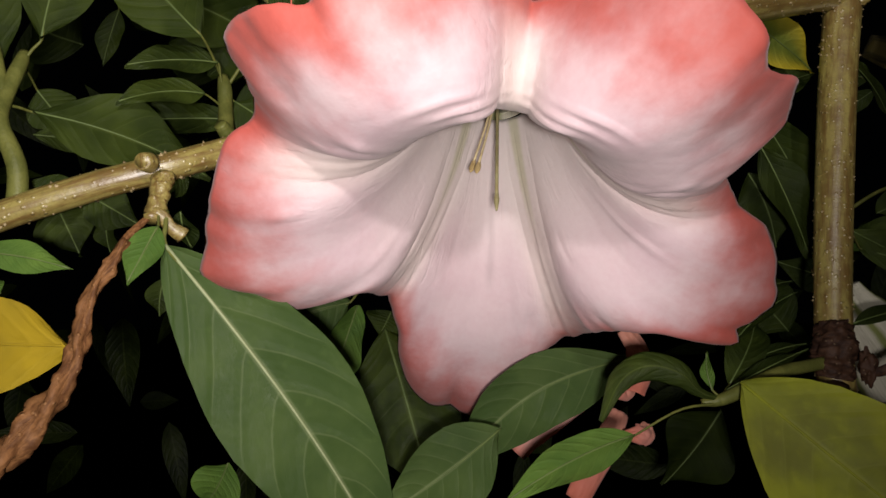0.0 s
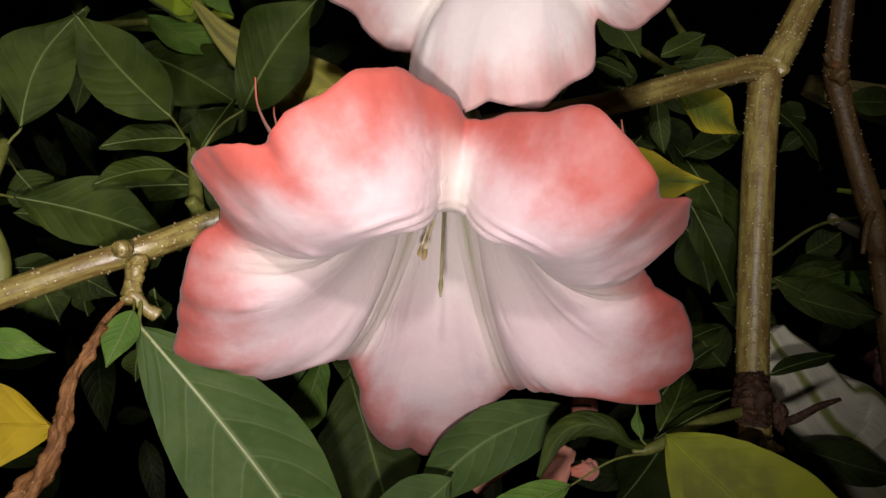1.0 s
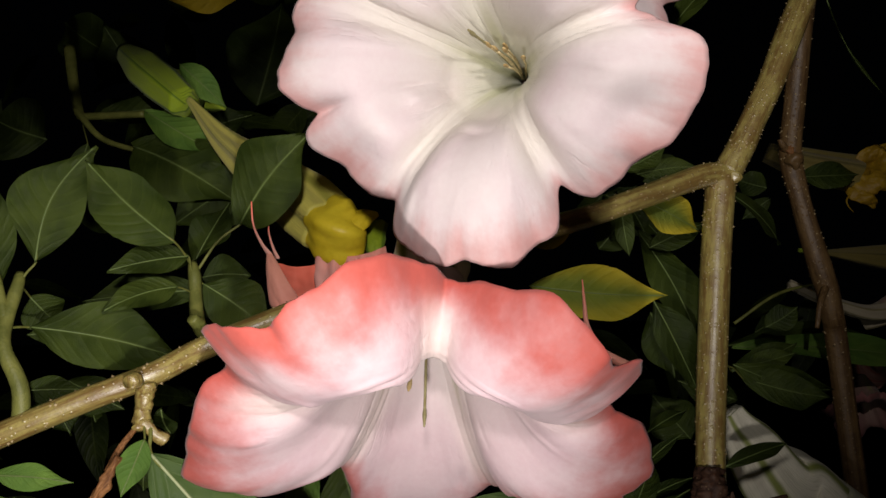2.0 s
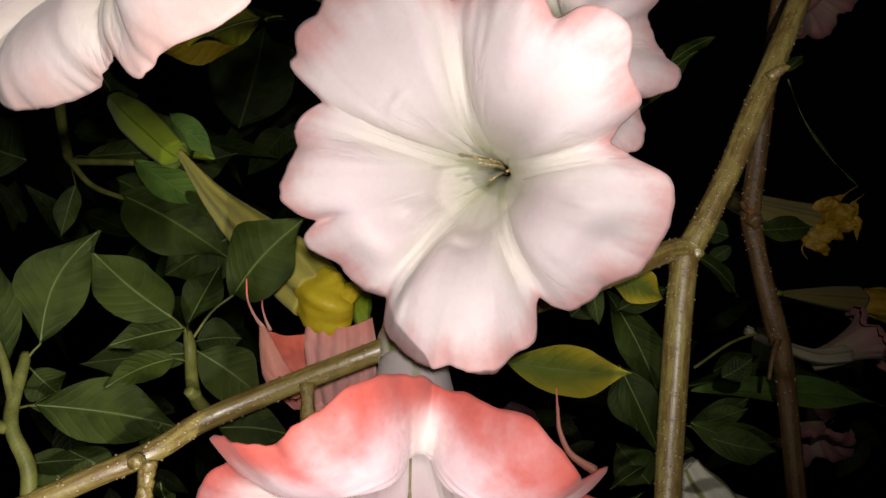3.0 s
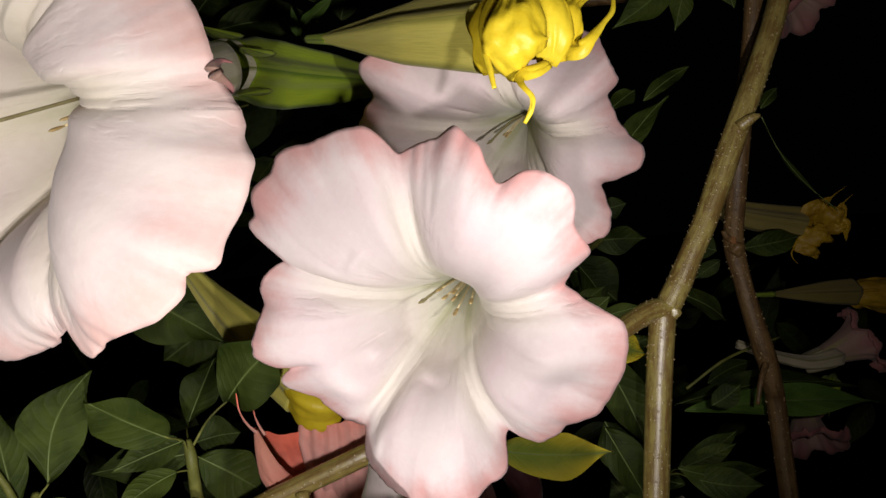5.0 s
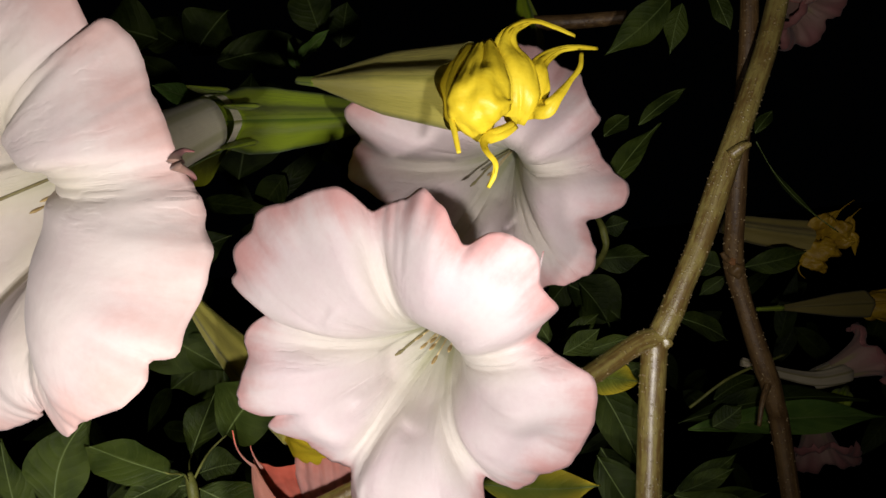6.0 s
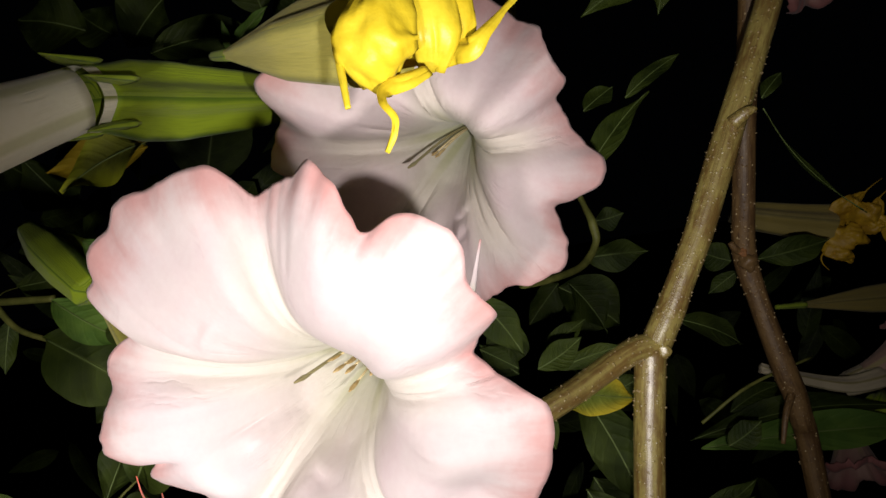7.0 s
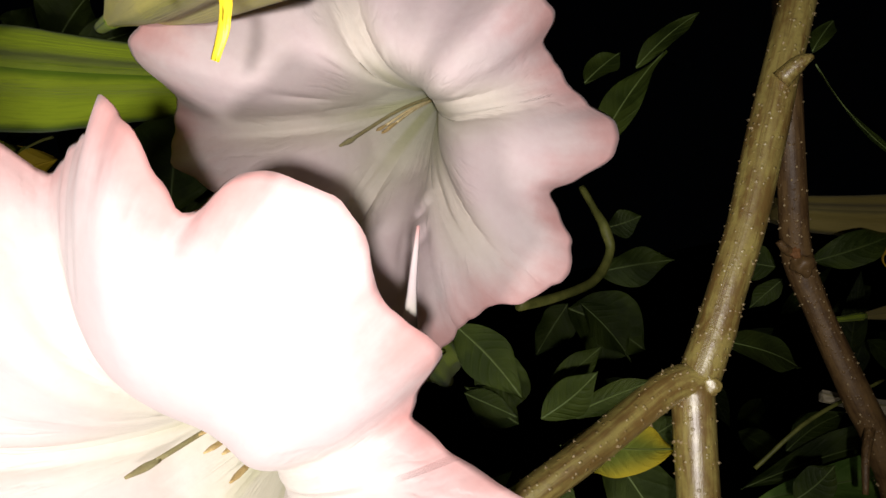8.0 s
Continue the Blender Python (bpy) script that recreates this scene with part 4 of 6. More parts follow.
leaf(shoot_a, (-0.0883, 0.3850, 1.4598), (-0.0689, 0.3920, 1.4607), 0.0190, roll=15, bend=0.1, material=LEAF, stalk=(-0.0856, 0.3700, 1.4596), seed=6)
leaf(shoot_a, (-0.0945, 0.3920, 1.4672), (-0.0835, 0.4050, 1.4981), 0.0225, roll=20, bend=0.1, material=LEAF, stalk=(-0.0864, 0.3700, 1.4634), seed=7)
leaf(shoot_a, (-0.0721, 0.3680, 1.4232), (-0.0417, 0.3720, 1.4186), 0.0203, roll=10, bend=0.08, material=LEAF, seed=8)
shoot_b = thing("leafy_shoot", (-0.1250, 0.3200, 1.4187), "upright green shoot with broad ovate leaves", "shoot", "leafy shoots")
bar("twig", [(-0.1235, 0.3185, 1.4066), (-0.1239, 0.3180, 1.4196), (-0.1298, 0.3180, 1.4326), (-0.1324, 0.3220, 1.4411), (-0.1327, 0.3280, 1.4540), (-0.1337, 0.3310, 1.4591)], [0.003, 0.0027, 0.0024, 0.0024, 0.0022, 0.0016], PETIOLE, shoot_b, "", sides=10, count=20, shape=knobbly(0.08, 12))
bar("twig", [(-0.1324, 0.3220, 1.4422), (-0.1392, 0.3250, 1.4600), (-0.1470, 0.3250, 1.4752)], [0.0018, 0.0015, 0.0012], PETIOLE, shoot_b, "", sides=10, count=20, shape=knobbly(0.08, 13))
bar("twig", [(-0.1323, 0.3180, 1.4337), (-0.1374, 0.3100, 1.4366)], [0.0024, 0.002], PETIOLE, shoot_b, "", sides=10, count=20, shape=knobbly(0.08, 14))
leaf(shoot_b, (-0.1277, 0.3300, 1.4627), (-0.1082, 0.3340, 1.5057), 0.0257, roll=-12, bend=-0.06, material=LEAF_GREY, stalk=(-0.1331, 0.3300, 1.4560), seed=9, arch=0.13)
leaf(shoot_b, (-0.1369, 0.3420, 1.4513), (-0.1319, 0.3520, 1.4410), 0.0164, roll=15, bend=0.08, material=LEAF, stalk=(-0.1331, 0.3300, 1.4549), seed=10)
leaf(shoot_a, (-0.0895, 0.3880, 1.4544), (-0.1385, 0.3780, 1.4518), 0.0197, roll=-15, bend=0.08, material=LEAF, stalk=(-0.0848, 0.3670, 1.4516), seed=11)
leaf(shoot_b, (-0.1291, 0.3300, 1.4398), (-0.0841, 0.3580, 1.4256), 0.0256, roll=18, bend=0.12, material=LEAF_GREY, stalk=(-0.1317, 0.3220, 1.4395), seed=12)
leaf(shoot_b, (-0.1356, 0.3350, 1.4173), (-0.1176, 0.3450, 1.4162), 0.0102, roll=-10, bend=0.08, material=LEAF, seed=13)
leaf(shoot_b, (-0.1395, 0.3450, 1.4374), (-0.1192, 0.3600, 1.4363), 0.0095, roll=-10, bend=0.08, material=LEAF, seed=14)
leaf(shoot_b, (-0.1404, 0.3300, 1.4527), (-0.1481, 0.3300, 1.4991), 0.0171, roll=-10, bend=0.08, material=LEAF_GREY, stalk=(-0.1346, 0.3260, 1.4417), seed=16)
shoot_c = thing("leafy_shoot", (-0.0856, 0.3220, 1.4130), "leaves hanging from a knobbly spur below the bough", "shoot", "leafy shoots")
leaf(shoot_c, (-0.0791, 0.3170, 1.3965), (-0.0152, 0.3450, 1.2928), 0.0378, roll=8, bend=0.05, material=LEAF_PALE, stalk=(-0.0816, 0.3220, 1.4066), seed=17, rows=34, wave=0.001, full=0.3, rib=RIB_PALE)
leaf(shoot_c, (-0.0808, 0.3160, 1.4015), (-0.0846, 0.3080, 1.3856), 0.0099, roll=10, bend=0.08, material=LEAF_BRIGHT, stalk=(-0.0833, 0.3210, 1.4061), seed=18)
leaf(shoot_c, (-0.1368, 0.3520, 1.4189), (-0.1278, 0.3550, 1.3979), 0.0209, roll=-8, bend=0.08, material=LEAF, seed=19)
leaf(shoot_c, (-0.1253, 0.3480, 1.4195), (-0.1050, 0.3520, 1.4071), 0.0146, roll=-12, bend=0.08, material=LEAF, seed=20)
leaf(shoot_c, (-0.0900, 0.3520, 1.4281), (-0.1013, 0.3580, 1.4182), 0.0134, roll=-5, bend=0.08, material=LEAF, seed=21)
leaf(shoot_c, (-0.0838, 0.3350, 1.4090), (-0.0844, 0.3450, 1.3984), 0.0105, roll=-5, bend=0.08, material=LEAF, seed=22)
leaf(shoot_c, (-0.1235, 0.3050, 1.3941), (-0.1007, 0.3100, 1.3896), 0.0086, roll=-12, bend=0.08, material=LEAF_BRIGHT, seed=23)
leaf(shoot_c, (-0.1221, 0.3050, 1.3875), (-0.1199, 0.3100, 1.3835), 0.0074, roll=-12, bend=0.08, material=LEAF_BRIGHT, seed=24)
leaf(shoot_c, (-0.0770, 0.3600, 1.3304), (-0.0892, 0.3700, 1.3141), 0.0167, roll=10, bend=0.08, material=LEAF_BRIGHT, seed=25)
leaf(shoot_c, (-0.0932, 0.3450, 1.3896), (-0.0970, 0.3500, 1.3775), 0.0090, roll=10, bend=0.08, material=LEAF, seed=26)
leaf(shoot_c, (-0.1252, 0.3650, 1.4123), (-0.1264, 0.3700, 1.4009), 0.0101, roll=-10, bend=0.08, material=LEAF, seed=29)
yellow_leaf_a = thing("yellow_leaf", (-0.1362, 0.3100, 1.3688), "yellowed leaf hanging beside a withered stalk", "leaf", "yellow leaves")
leaf(yellow_leaf_a, (-0.0971, 0.3060, 1.3698), (-0.1582, 0.3180, 1.3683), 0.0273, roll=10, bend=0.1, material=LEAF_YELLOW, seed=30, rib=LEAF_YELLOW, full=0.4)
shoot_d = thing("leafy_shoot", (-0.0405, 0.4100, 1.3919), "dark green leaves on pale stalks low behind the flower", "shoot", "leafy shoots")
leaf(shoot_d, (-0.0458, 0.4000, 1.3833), (-0.0760, 0.4050, 1.3740), 0.0268, roll=15, bend=0.05, material=LEAF_PALE, stalk=(-0.0396, 0.4050, 1.3914), seed=31)
leaf(shoot_d, (-0.0427, 0.3980, 1.3821), (-0.0513, 0.3900, 1.3485), 0.0192, roll=55, bend=0.05, material=LEAF_BRIGHT, seed=32)
leaf(shoot_d, (-0.0335, 0.4250, 1.3799), (-0.0375, 0.4200, 1.3703), 0.0190, roll=10, bend=0.08, material=LEAF, seed=33)
leaf(shoot_d, (-0.0352, 0.4200, 1.3726), (-0.0148, 0.4100, 1.3054), 0.0441, roll=5, bend=0.08, material=LEAF, seed=34)
leaf(shoot_d, (-0.0846, 0.4300, 1.3907), (-0.0493, 0.4300, 1.3951), 0.0174, roll=5, bend=0.08, material=LEAF, seed=35)
leaf(shoot_d, (-0.0793, 0.4300, 1.3844), (-0.0517, 0.4300, 1.3902), 0.0148, roll=5, bend=0.08, material=LEAF, seed=36)
leaf(shoot_d, (0.0570, 0.3850, 1.3618), (-0.0069, 0.3750, 1.3194), 0.0267, roll=18, bend=0.14, material=LEAF_PALE, stalk=(0.0655, 0.3900, 1.3609), seed=37, arch=-0.14)
leaf(shoot_d, (0.0113, 0.3600, 1.3413), (-0.0247, 0.3450, 1.3165), 0.0257, roll=20, bend=0.12, material=LEAF_PALE, seed=38)
shoot_e = thing("leafy_shoot", (0.0801, 0.3600, 1.3503), "young shoot with curling narrow green leaves", "shoot", "leafy shoots")
bar("twig", [(0.1177, 0.3700, 1.3609), (0.0983, 0.3620, 1.3578), (0.0811, 0.3580, 1.3509), (0.0735, 0.3580, 1.3493)], [0.002, 0.0022, 0.002, 0.0012], PETIOLE, shoot_e, "", sides=10, count=20, shape=knobbly(0.08, 49))
leaf(shoot_e, (0.0506, 0.3480, 1.3411), (0.0114, 0.3350, 1.3257), 0.0141, roll=-35, bend=0.1, material=LEAF_BRIGHT, stalk=(0.0793, 0.3580, 1.3492), seed=39)
leaf(shoot_e, (0.0771, 0.3580, 1.3530), (0.0763, 0.3600, 1.3649), 0.0045, roll=50, bend=0.08, material=LEAF_BRIGHT, stalk=(0.0794, 0.3580, 1.3506), seed=40)
leaf(shoot_e, (0.0820, 0.3600, 1.3528), (0.1152, 0.3750, 1.3663), 0.0061, roll=50, bend=0.08, material=LEAF, stalk=(0.0794, 0.3580, 1.3506), seed=41)
leaf(shoot_e, (0.0864, 0.3700, 1.3539), (0.1037, 0.3900, 1.3764), 0.0134, roll=30, bend=0.08, material=LEAF, stalk=(0.0794, 0.3580, 1.3506), seed=42)
leaf(shoot_e, (0.0896, 0.3750, 1.3664), (0.1187, 0.3900, 1.3857), 0.0068, roll=50, bend=0.08, material=LEAF, seed=43)
leaf(shoot_e, (0.0933, 0.3750, 1.3599), (0.1236, 0.3900, 1.3673), 0.0058, roll=50, bend=0.08, material=LEAF, seed=44)
leaf(shoot_e, (0.1053, 0.4000, 1.3834), (0.1314, 0.4200, 1.3911), 0.0075, roll=40, bend=0.08, material=LEAF, seed=45)
leaf(shoot_e, (0.1293, 0.3750, 1.3731), (0.1628, 0.3900, 1.3795), 0.0085, roll=40, bend=0.08, material=LEAF, seed=46)
leaf(shoot_e, (0.1257, 0.5000, 1.3295), (0.0954, 0.5000, 1.2909), 0.0485, roll=30, bend=0.08, material=LEAF, seed=47)
leaf(shoot_e, (0.1482, 0.4000, 1.3421), (0.1927, 0.4000, 1.3290), 0.0164, roll=10, bend=0.08, material=LEAF, seed=48)
turning_leaf = thing("turning_leaf", (0.0834, 0.3520, 1.3550), "broad green leaf turning yellow along its middle", "leaf", "yellow leaves")
leaf(turning_leaf, (0.0835, 0.3520, 1.3560), (0.1400, 0.3180, 1.3010), 0.0400, roll=-14, bend=0.10, material=LEAF_TURNING, seed=49, full=0.4, rib=LEAF_TURNING, fold=0.34, wave=0.003)
yellow_leaf_b = thing("yellow_leaf", (0.0557, 0.3600, 1.4512), "green leaf turning yellow at the tip", "leaf", "yellow leaves")
leaf(yellow_leaf_b, (0.0520, 0.3600, 1.4490), (0.1060, 0.3570, 1.4428), 0.0220, roll=-8, bend=0.06, material=LEAF_OLIVE, seed=50, full=0.7)
yellow_leaf_c = thing("yellow_leaf", (0.1119, 0.3800, 1.4907), "yellow-green leaf below the bough", "leaf", "yellow leaves")
leaf(yellow_leaf_c, (0.1030, 0.3884, 1.4895), (0.1430, 0.4137, 1.4745), 0.0185, roll=-10, bend=0.06, material=LEAF_OLIVE, seed=51)
shoot_f = thing("leafy_shoot", (0.0977, 0.3850, 1.4994), "small dark leaves clustered along the bough", "shoot", "leafy shoots")
leaf(shoot_f, (0.0991, 0.3820, 1.4997), (0.1190, 0.3850, 1.5099), 0.0115, roll=10, bend=0.08, material=LEAF_GREY, seed=52)
leaf(shoot_f, (0.1056, 0.3860, 1.4981), (0.1374, 0.3950, 1.5019), 0.0098, roll=-25, bend=0.08, material=LEAF_GREY, seed=53)
leaf(shoot_f, (0.0983, 0.3900, 1.4858), (0.1023, 0.3950, 1.4621), 0.0103, roll=10, bend=0.08, material=LEAF, seed=54)
leaf(shoot_f, (0.0782, 0.4000, 1.5311), (0.0949, 0.3950, 1.5040), 0.0166, roll=-10, bend=0.08, material=LEAF_GREY, seed=55)
leaf(shoot_f, (0.0764, 0.4050, 1.5079), (0.0924, 0.4000, 1.4976), 0.0087, roll=0, bend=0.08, material=LEAF, seed=56)
leaf(shoot_f, (0.0919, 0.4100, 1.4937), (0.0763, 0.4100, 1.5094), 0.0134, roll=0, bend=0.08, material=LEAF, seed=57)
leaf(shoot_f, (0.1123, 0.4000, 1.4428), (0.1348, 0.4100, 1.3986), 0.0229, roll=25, bend=0.08, material=LEAF, seed=58)
leaf(shoot_f, (0.1196, 0.4300, 1.4371), (0.1298, 0.4300, 1.4042), 0.0243, roll=0, bend=0.08, material=LEAF, seed=59)
leaf(shoot_f, (0.0917, 0.4200, 1.5190), (0.0854, 0.4200, 1.4924), 0.0191, roll=0, bend=0.08, material=LEAF, seed=60)
leaf(shoot_f, (0.1037, 0.4200, 1.4998), (0.1282, 0.4300, 1.5118), 0.0100, roll=0, bend=0.08, material=LEAF_GREY, seed=61)
leaf(shoot_f, (0.0896, 0.4000, 1.4668), (0.1008, 0.4000, 1.4805), 0.0176, roll=0, bend=0.08, material=LEAF, seed=62)
leaf(shoot_f, (0.0524, 0.3900, 1.4704), (0.0795, 0.4000, 1.4817), 0.0174, roll=0, bend=0.08, material=LEAF_OLIVE, seed=63)
leaf(shoot_f, (0.1214, 0.4300, 1.4693), (0.1517, 0.4300, 1.4815), 0.0141, roll=0, bend=0.08, material=LEAF, seed=64)
shoot_g = thing("leafy_shoot", (0.1423, 0.4600, 1.5329), "dim leaves on a curved green twig behind the stem", "shoot", "leafy shoots")
bar("twig", [(0.1008, 0.4400, 1.5313), (0.1171, 0.4600, 1.5311), (0.1384, 0.4900, 1.5342), (0.1496, 0.5000, 1.5458), (0.1497, 0.5000, 1.5564), (0.1475, 0.5050, 1.5678), (0.1446, 0.5100, 1.5797)], [0.0020, 0.0020, 0.0022, 0.0022, 0.0026, 0.0018, 0.0016], PETIOLE, shoot_g, "", sides=10, count=30, shape=knobbly(0.16, 81))
leaf(shoot_g, (0.1342, 0.4200, 1.5745), (0.1716, 0.4250, 1.6152), 0.0145, roll=35, bend=0.15, material=LEAF_GREY, seed=65)
leaf(shoot_g, (0.1438, 0.4400, 1.6110), (0.1626, 0.4500, 1.6235), 0.0127, roll=20, bend=0.08, material=LEAF, seed=66)
leaf(shoot_g, (0.1296, 0.5500, 1.5206), (0.1670, 0.5500, 1.4894), 0.0408, roll=12, bend=0.10, fold=0.3, wave=0.004, material=LEAF, seed=67)
leaf(shoot_g, (0.1477, 0.5500, 1.5369), (0.1923, 0.5500, 1.5342), 0.0215, roll=-30, bend=0.10, fold=0.3, wave=0.004, material=LEAF, seed=68)
leaf(shoot_g, (0.1308, 0.5600, 1.5228), (0.1079, 0.5600, 1.4976), 0.0227, roll=25, bend=0.10, fold=0.3, wave=0.004, material=LEAF, seed=69)
leaf(shoot_g, (0.1591, 0.5500, 1.5597), (0.1791, 0.5500, 1.5621), 0.0160, roll=-20, bend=0.10, fold=0.3, wave=0.004, material=LEAF, seed=70)
leaf(shoot_g, (0.1355, 0.5450, 1.5226), (0.1570, 0.5450, 1.4868), 0.0246, roll=30, bend=0.10, fold=0.3, wave=0.004, material=LEAF, seed=71)
leaf(shoot_g, (0.1773, 0.4600, 1.5011), (0.2241, 0.5000, 1.4759), 0.0165, roll=20, bend=0.08, material=LEAF, seed=72)
leaf(shoot_g, (0.2241, 0.4300, 1.5963), (0.2751, 0.4600, 1.5390), 0.0064, roll=40, bend=-0.1, material=LEAF_GREY, seed=73)
leaf(shoot_g, (0.2243, 0.4300, 1.6011), (0.2403, 0.4400, 1.6142), 0.0082, roll=30, bend=0.08, material=LEAF, seed=74)
leaf(shoot_g, (0.2460, 0.5200, 1.5211), (0.3016, 0.5400, 1.5255), 0.0183, roll=-10, bend=0.08, material=LEAF_GREY, seed=75)
leaf(shoot_g, (0.2417, 0.5500, 1.5205), (0.2251, 0.5600, 1.5302), 0.0203, roll=5, bend=0.08, material=LEAF, seed=76)
leaf(shoot_g, (0.2437, 0.5500, 1.5134), (0.2267, 0.5600, 1.5005), 0.0121, roll=5, bend=0.08, material=LEAF, seed=77)
shoot_h = thing("leafy_shoot", (0.1558, 0.4300, 1.4072), "leaves beside the upright stem in dim light", "shoot", "leafy shoots")
leaf(shoot_h, (0.1604, 0.4250, 1.4035), (0.2049, 0.4300, 1.3924), 0.0190, roll=10, bend=0.08, material=LEAF_GREY, stalk=(0.1454, 0.4100, 1.4113), seed=78)
leaf(shoot_h, (0.1573, 0.4300, 1.4065), (0.1964, 0.4400, 1.4146), 0.0113, roll=20, bend=0.08, material=LEAF_GREY, stalk=(0.1453, 0.4100, 1.4107), seed=79)
leaf(shoot_h, (0.1673, 0.4500, 1.3903), (0.1368, 0.4500, 1.4012), 0.0163, roll=20, bend=0.08, material=LEAF, seed=80)
leaf(shoot_h, (0.1447, 0.4600, 1.3697), (0.1260, 0.4600, 1.3932), 0.0266, roll=20, bend=0.08, material=LEAF, seed=81)
leaf(shoot_h, (0.1951, 0.5200, 1.4137), (0.3603, 0.5600, 1.3977), 0.0244, roll=35, bend=0.08, material=LEAF_BRIGHT, seed=82)
leaf(shoot_h, (0.1948, 0.5400, 1.4131), (0.3572, 0.5800, 1.4059), 0.0212, roll=35, bend=0.08, material=LEAF, seed=83)
leaf(shoot_h, (0.2286, 0.5600, 1.4218), (0.2738, 0.5800, 1.4310), 0.0173, roll=25, bend=0.08, material=LEAF, seed=84)
leaf(shoot_h, (0.1190, 0.4400, 1.4795), (0.1420, 0.4200, 1.4185), 0.0296, roll=25, bend=0.08, material=LEAF_GREY, seed=85)
leaf(shoot_h, (0.1542, 0.4200, 1.4106), (0.2198, 0.4500, 1.3930), 0.0179, roll=-10, bend=0.08, material=LEAF_GREY, seed=86)
leaf(shoot_h, (0.1567, 0.4300, 1.4068), (0.2022, 0.4500, 1.4194), 0.0127, roll=20, bend=0.08, material=LEAF_GREY, seed=87)
leaf(shoot_h, (0.1990, 0.4800, 1.4263), (0.2190, 0.4800, 1.4378), 0.0156, roll=10, bend=0.08, material=LEAF, seed=88)
bar("twig", [(0.1981, 0.5200, 1.4289), (0.2291, 0.5200, 1.4470), (0.2764, 0.5400, 1.4542)], [0.001, 0.001, 0.0008], PETIOLE, shoot_h, "", sides=10, count=20, shape=knobbly(0.08, 107))
shoot_i = thing("leafy_shoot", (-0.1994, 0.4700, 1.5777), "dim drooping leaves on thin curved stalks", "shoot", "leafy shoots")
bar("twig", [(-0.2071, 0.4800, 1.6130), (-0.2005, 0.4750, 1.5860), (-0.1941, 0.4700, 1.5670)], [0.0034, 0.003, 0.0026], PETIOLE, shoot_i, "", sides=10, count=20, shape=knobbly(0.08, 109))
bar("twig", [(-0.1966, 0.4700, 1.5706), (-0.1764, 0.4620, 1.5495), (-0.1510, 0.4550, 1.5385)], [0.002, 0.0017, 0.0014], PETIOLE, shoot_i, "", sides=10, count=20, shape=knobbly(0.08, 110))
bar("twig", [(-0.1941, 0.4700, 1.5653), (-0.1506, 0.4600, 1.5617)], [0.0022, 0.002], PETIOLE, shoot_i, "", sides=10, count=20, shape=knobbly(0.08, 111))
leaf(shoot_i, (-0.1529, 0.4520, 1.5405), (-0.0867, 0.4320, 1.5025), 0.0391, roll=12, bend=0.12, material=LEAF_GREY, seed=89)
leaf(shoot_i, (-0.1465, 0.4520, 1.5603), (-0.0976, 0.4450, 1.5301), 0.0216, roll=25, bend=0.1, material=LEAF_BRIGHT, seed=90)
leaf(shoot_i, (-0.1922, 0.4900, 1.5728), (-0.1419, 0.4900, 1.5775), 0.0204, roll=10, bend=0.08, material=LEAF_GREY, stalk=(-0.1941, 0.4700, 1.5653), seed=91)
leaf(shoot_i, (-0.1998, 0.4900, 1.5547), (-0.2085, 0.4900, 1.5223), 0.0151, roll=10, bend=0.08, material=LEAF, stalk=(-0.1924, 0.4700, 1.5635), seed=92)
leaf(shoot_i, (-0.1573, 0.7020, 1.6494), (-0.1337, 0.7020, 1.7532), 0.0851, roll=0, bend=0.08, material=LEAF, seed=94)
leaf(shoot_i, (-0.1306, 0.4600, 1.5908), (-0.1037, 0.4600, 1.5640), 0.0170, roll=0, bend=0.08, material=LEAF_BRIGHT, seed=95)
leaf(shoot_i, (-0.3262, 0.6510, 1.6098), (-0.3764, 0.6510, 1.6319), 0.0606, roll=0, bend=0.08, material=LEAF, seed=96)
leaf(shoot_i, (-0.1608, 0.5400, 1.5675), (-0.1123, 0.5400, 1.5867), 0.0285, roll=0, bend=0.08, material=LEAF, seed=97)
leaf(shoot_i, (-0.2394, 0.5916, 1.6567), (-0.2894, 0.6056, 1.6964), 0.0403, roll=0, bend=0.08, material=LEAF, seed=98)
leaf(shoot_i, (-0.1358, 0.4500, 1.5520), (-0.1148, 0.4600, 1.5714), 0.0188, roll=0, bend=0.08, material=LEAF, seed=99)
leaf(shoot_i, (-0.0846, 0.4400, 1.5162), (-0.1244, 0.4400, 1.4942), 0.0398, roll=0, bend=0.08, material=LEAF, seed=100)
leaf(shoot_i, (-0.2168, 0.5948, 1.6325), (-0.2328, 0.5658, 1.6680), 0.0490, roll=20, bend=0.08, material=LEAF, seed=101)
leaf(shoot_i, (-0.1725, 0.5874, 1.5555), (-0.2209, 0.5874, 1.5794), 0.0454, roll=0, bend=0.08, material=LEAF, seed=102)
yellow_leaf_d = thing("yellow_leaf", (-0.0863, 0.4600, 1.6352), "dull yellow leaf high in the dim foliage", "leaf", "yellow leaves")
leaf(yellow_leaf_d, (-0.0863, 0.4600, 1.6352), (-0.1418, 0.4550, 1.6291), 0.0270, roll=8, bend=0.06, material=LEAF_YELLOW, seed=93, rib=LEAF_YELLOW)
shoot_j = thing("leafy_shoot", (-0.0430, 0.5000, 1.7000), "dark leaves and a fresh green bract above the calyx", "shoot", "leafy shoots")
leaf(shoot_j, (-0.0609, 0.4050, 1.6235), (-0.0976, 0.3950, 1.6062), 0.0272, roll=-15, bend=0.12, material=LEAF_TURNING, stalk=(-0.0538, 0.4100, 1.6270), seed=103)
leaf(shoot_j, (-0.0952, 0.5000, 1.7010), (-0.0244, 0.5000, 1.7007), 0.0291, roll=0, bend=0.08, material=LEAF, seed=104)
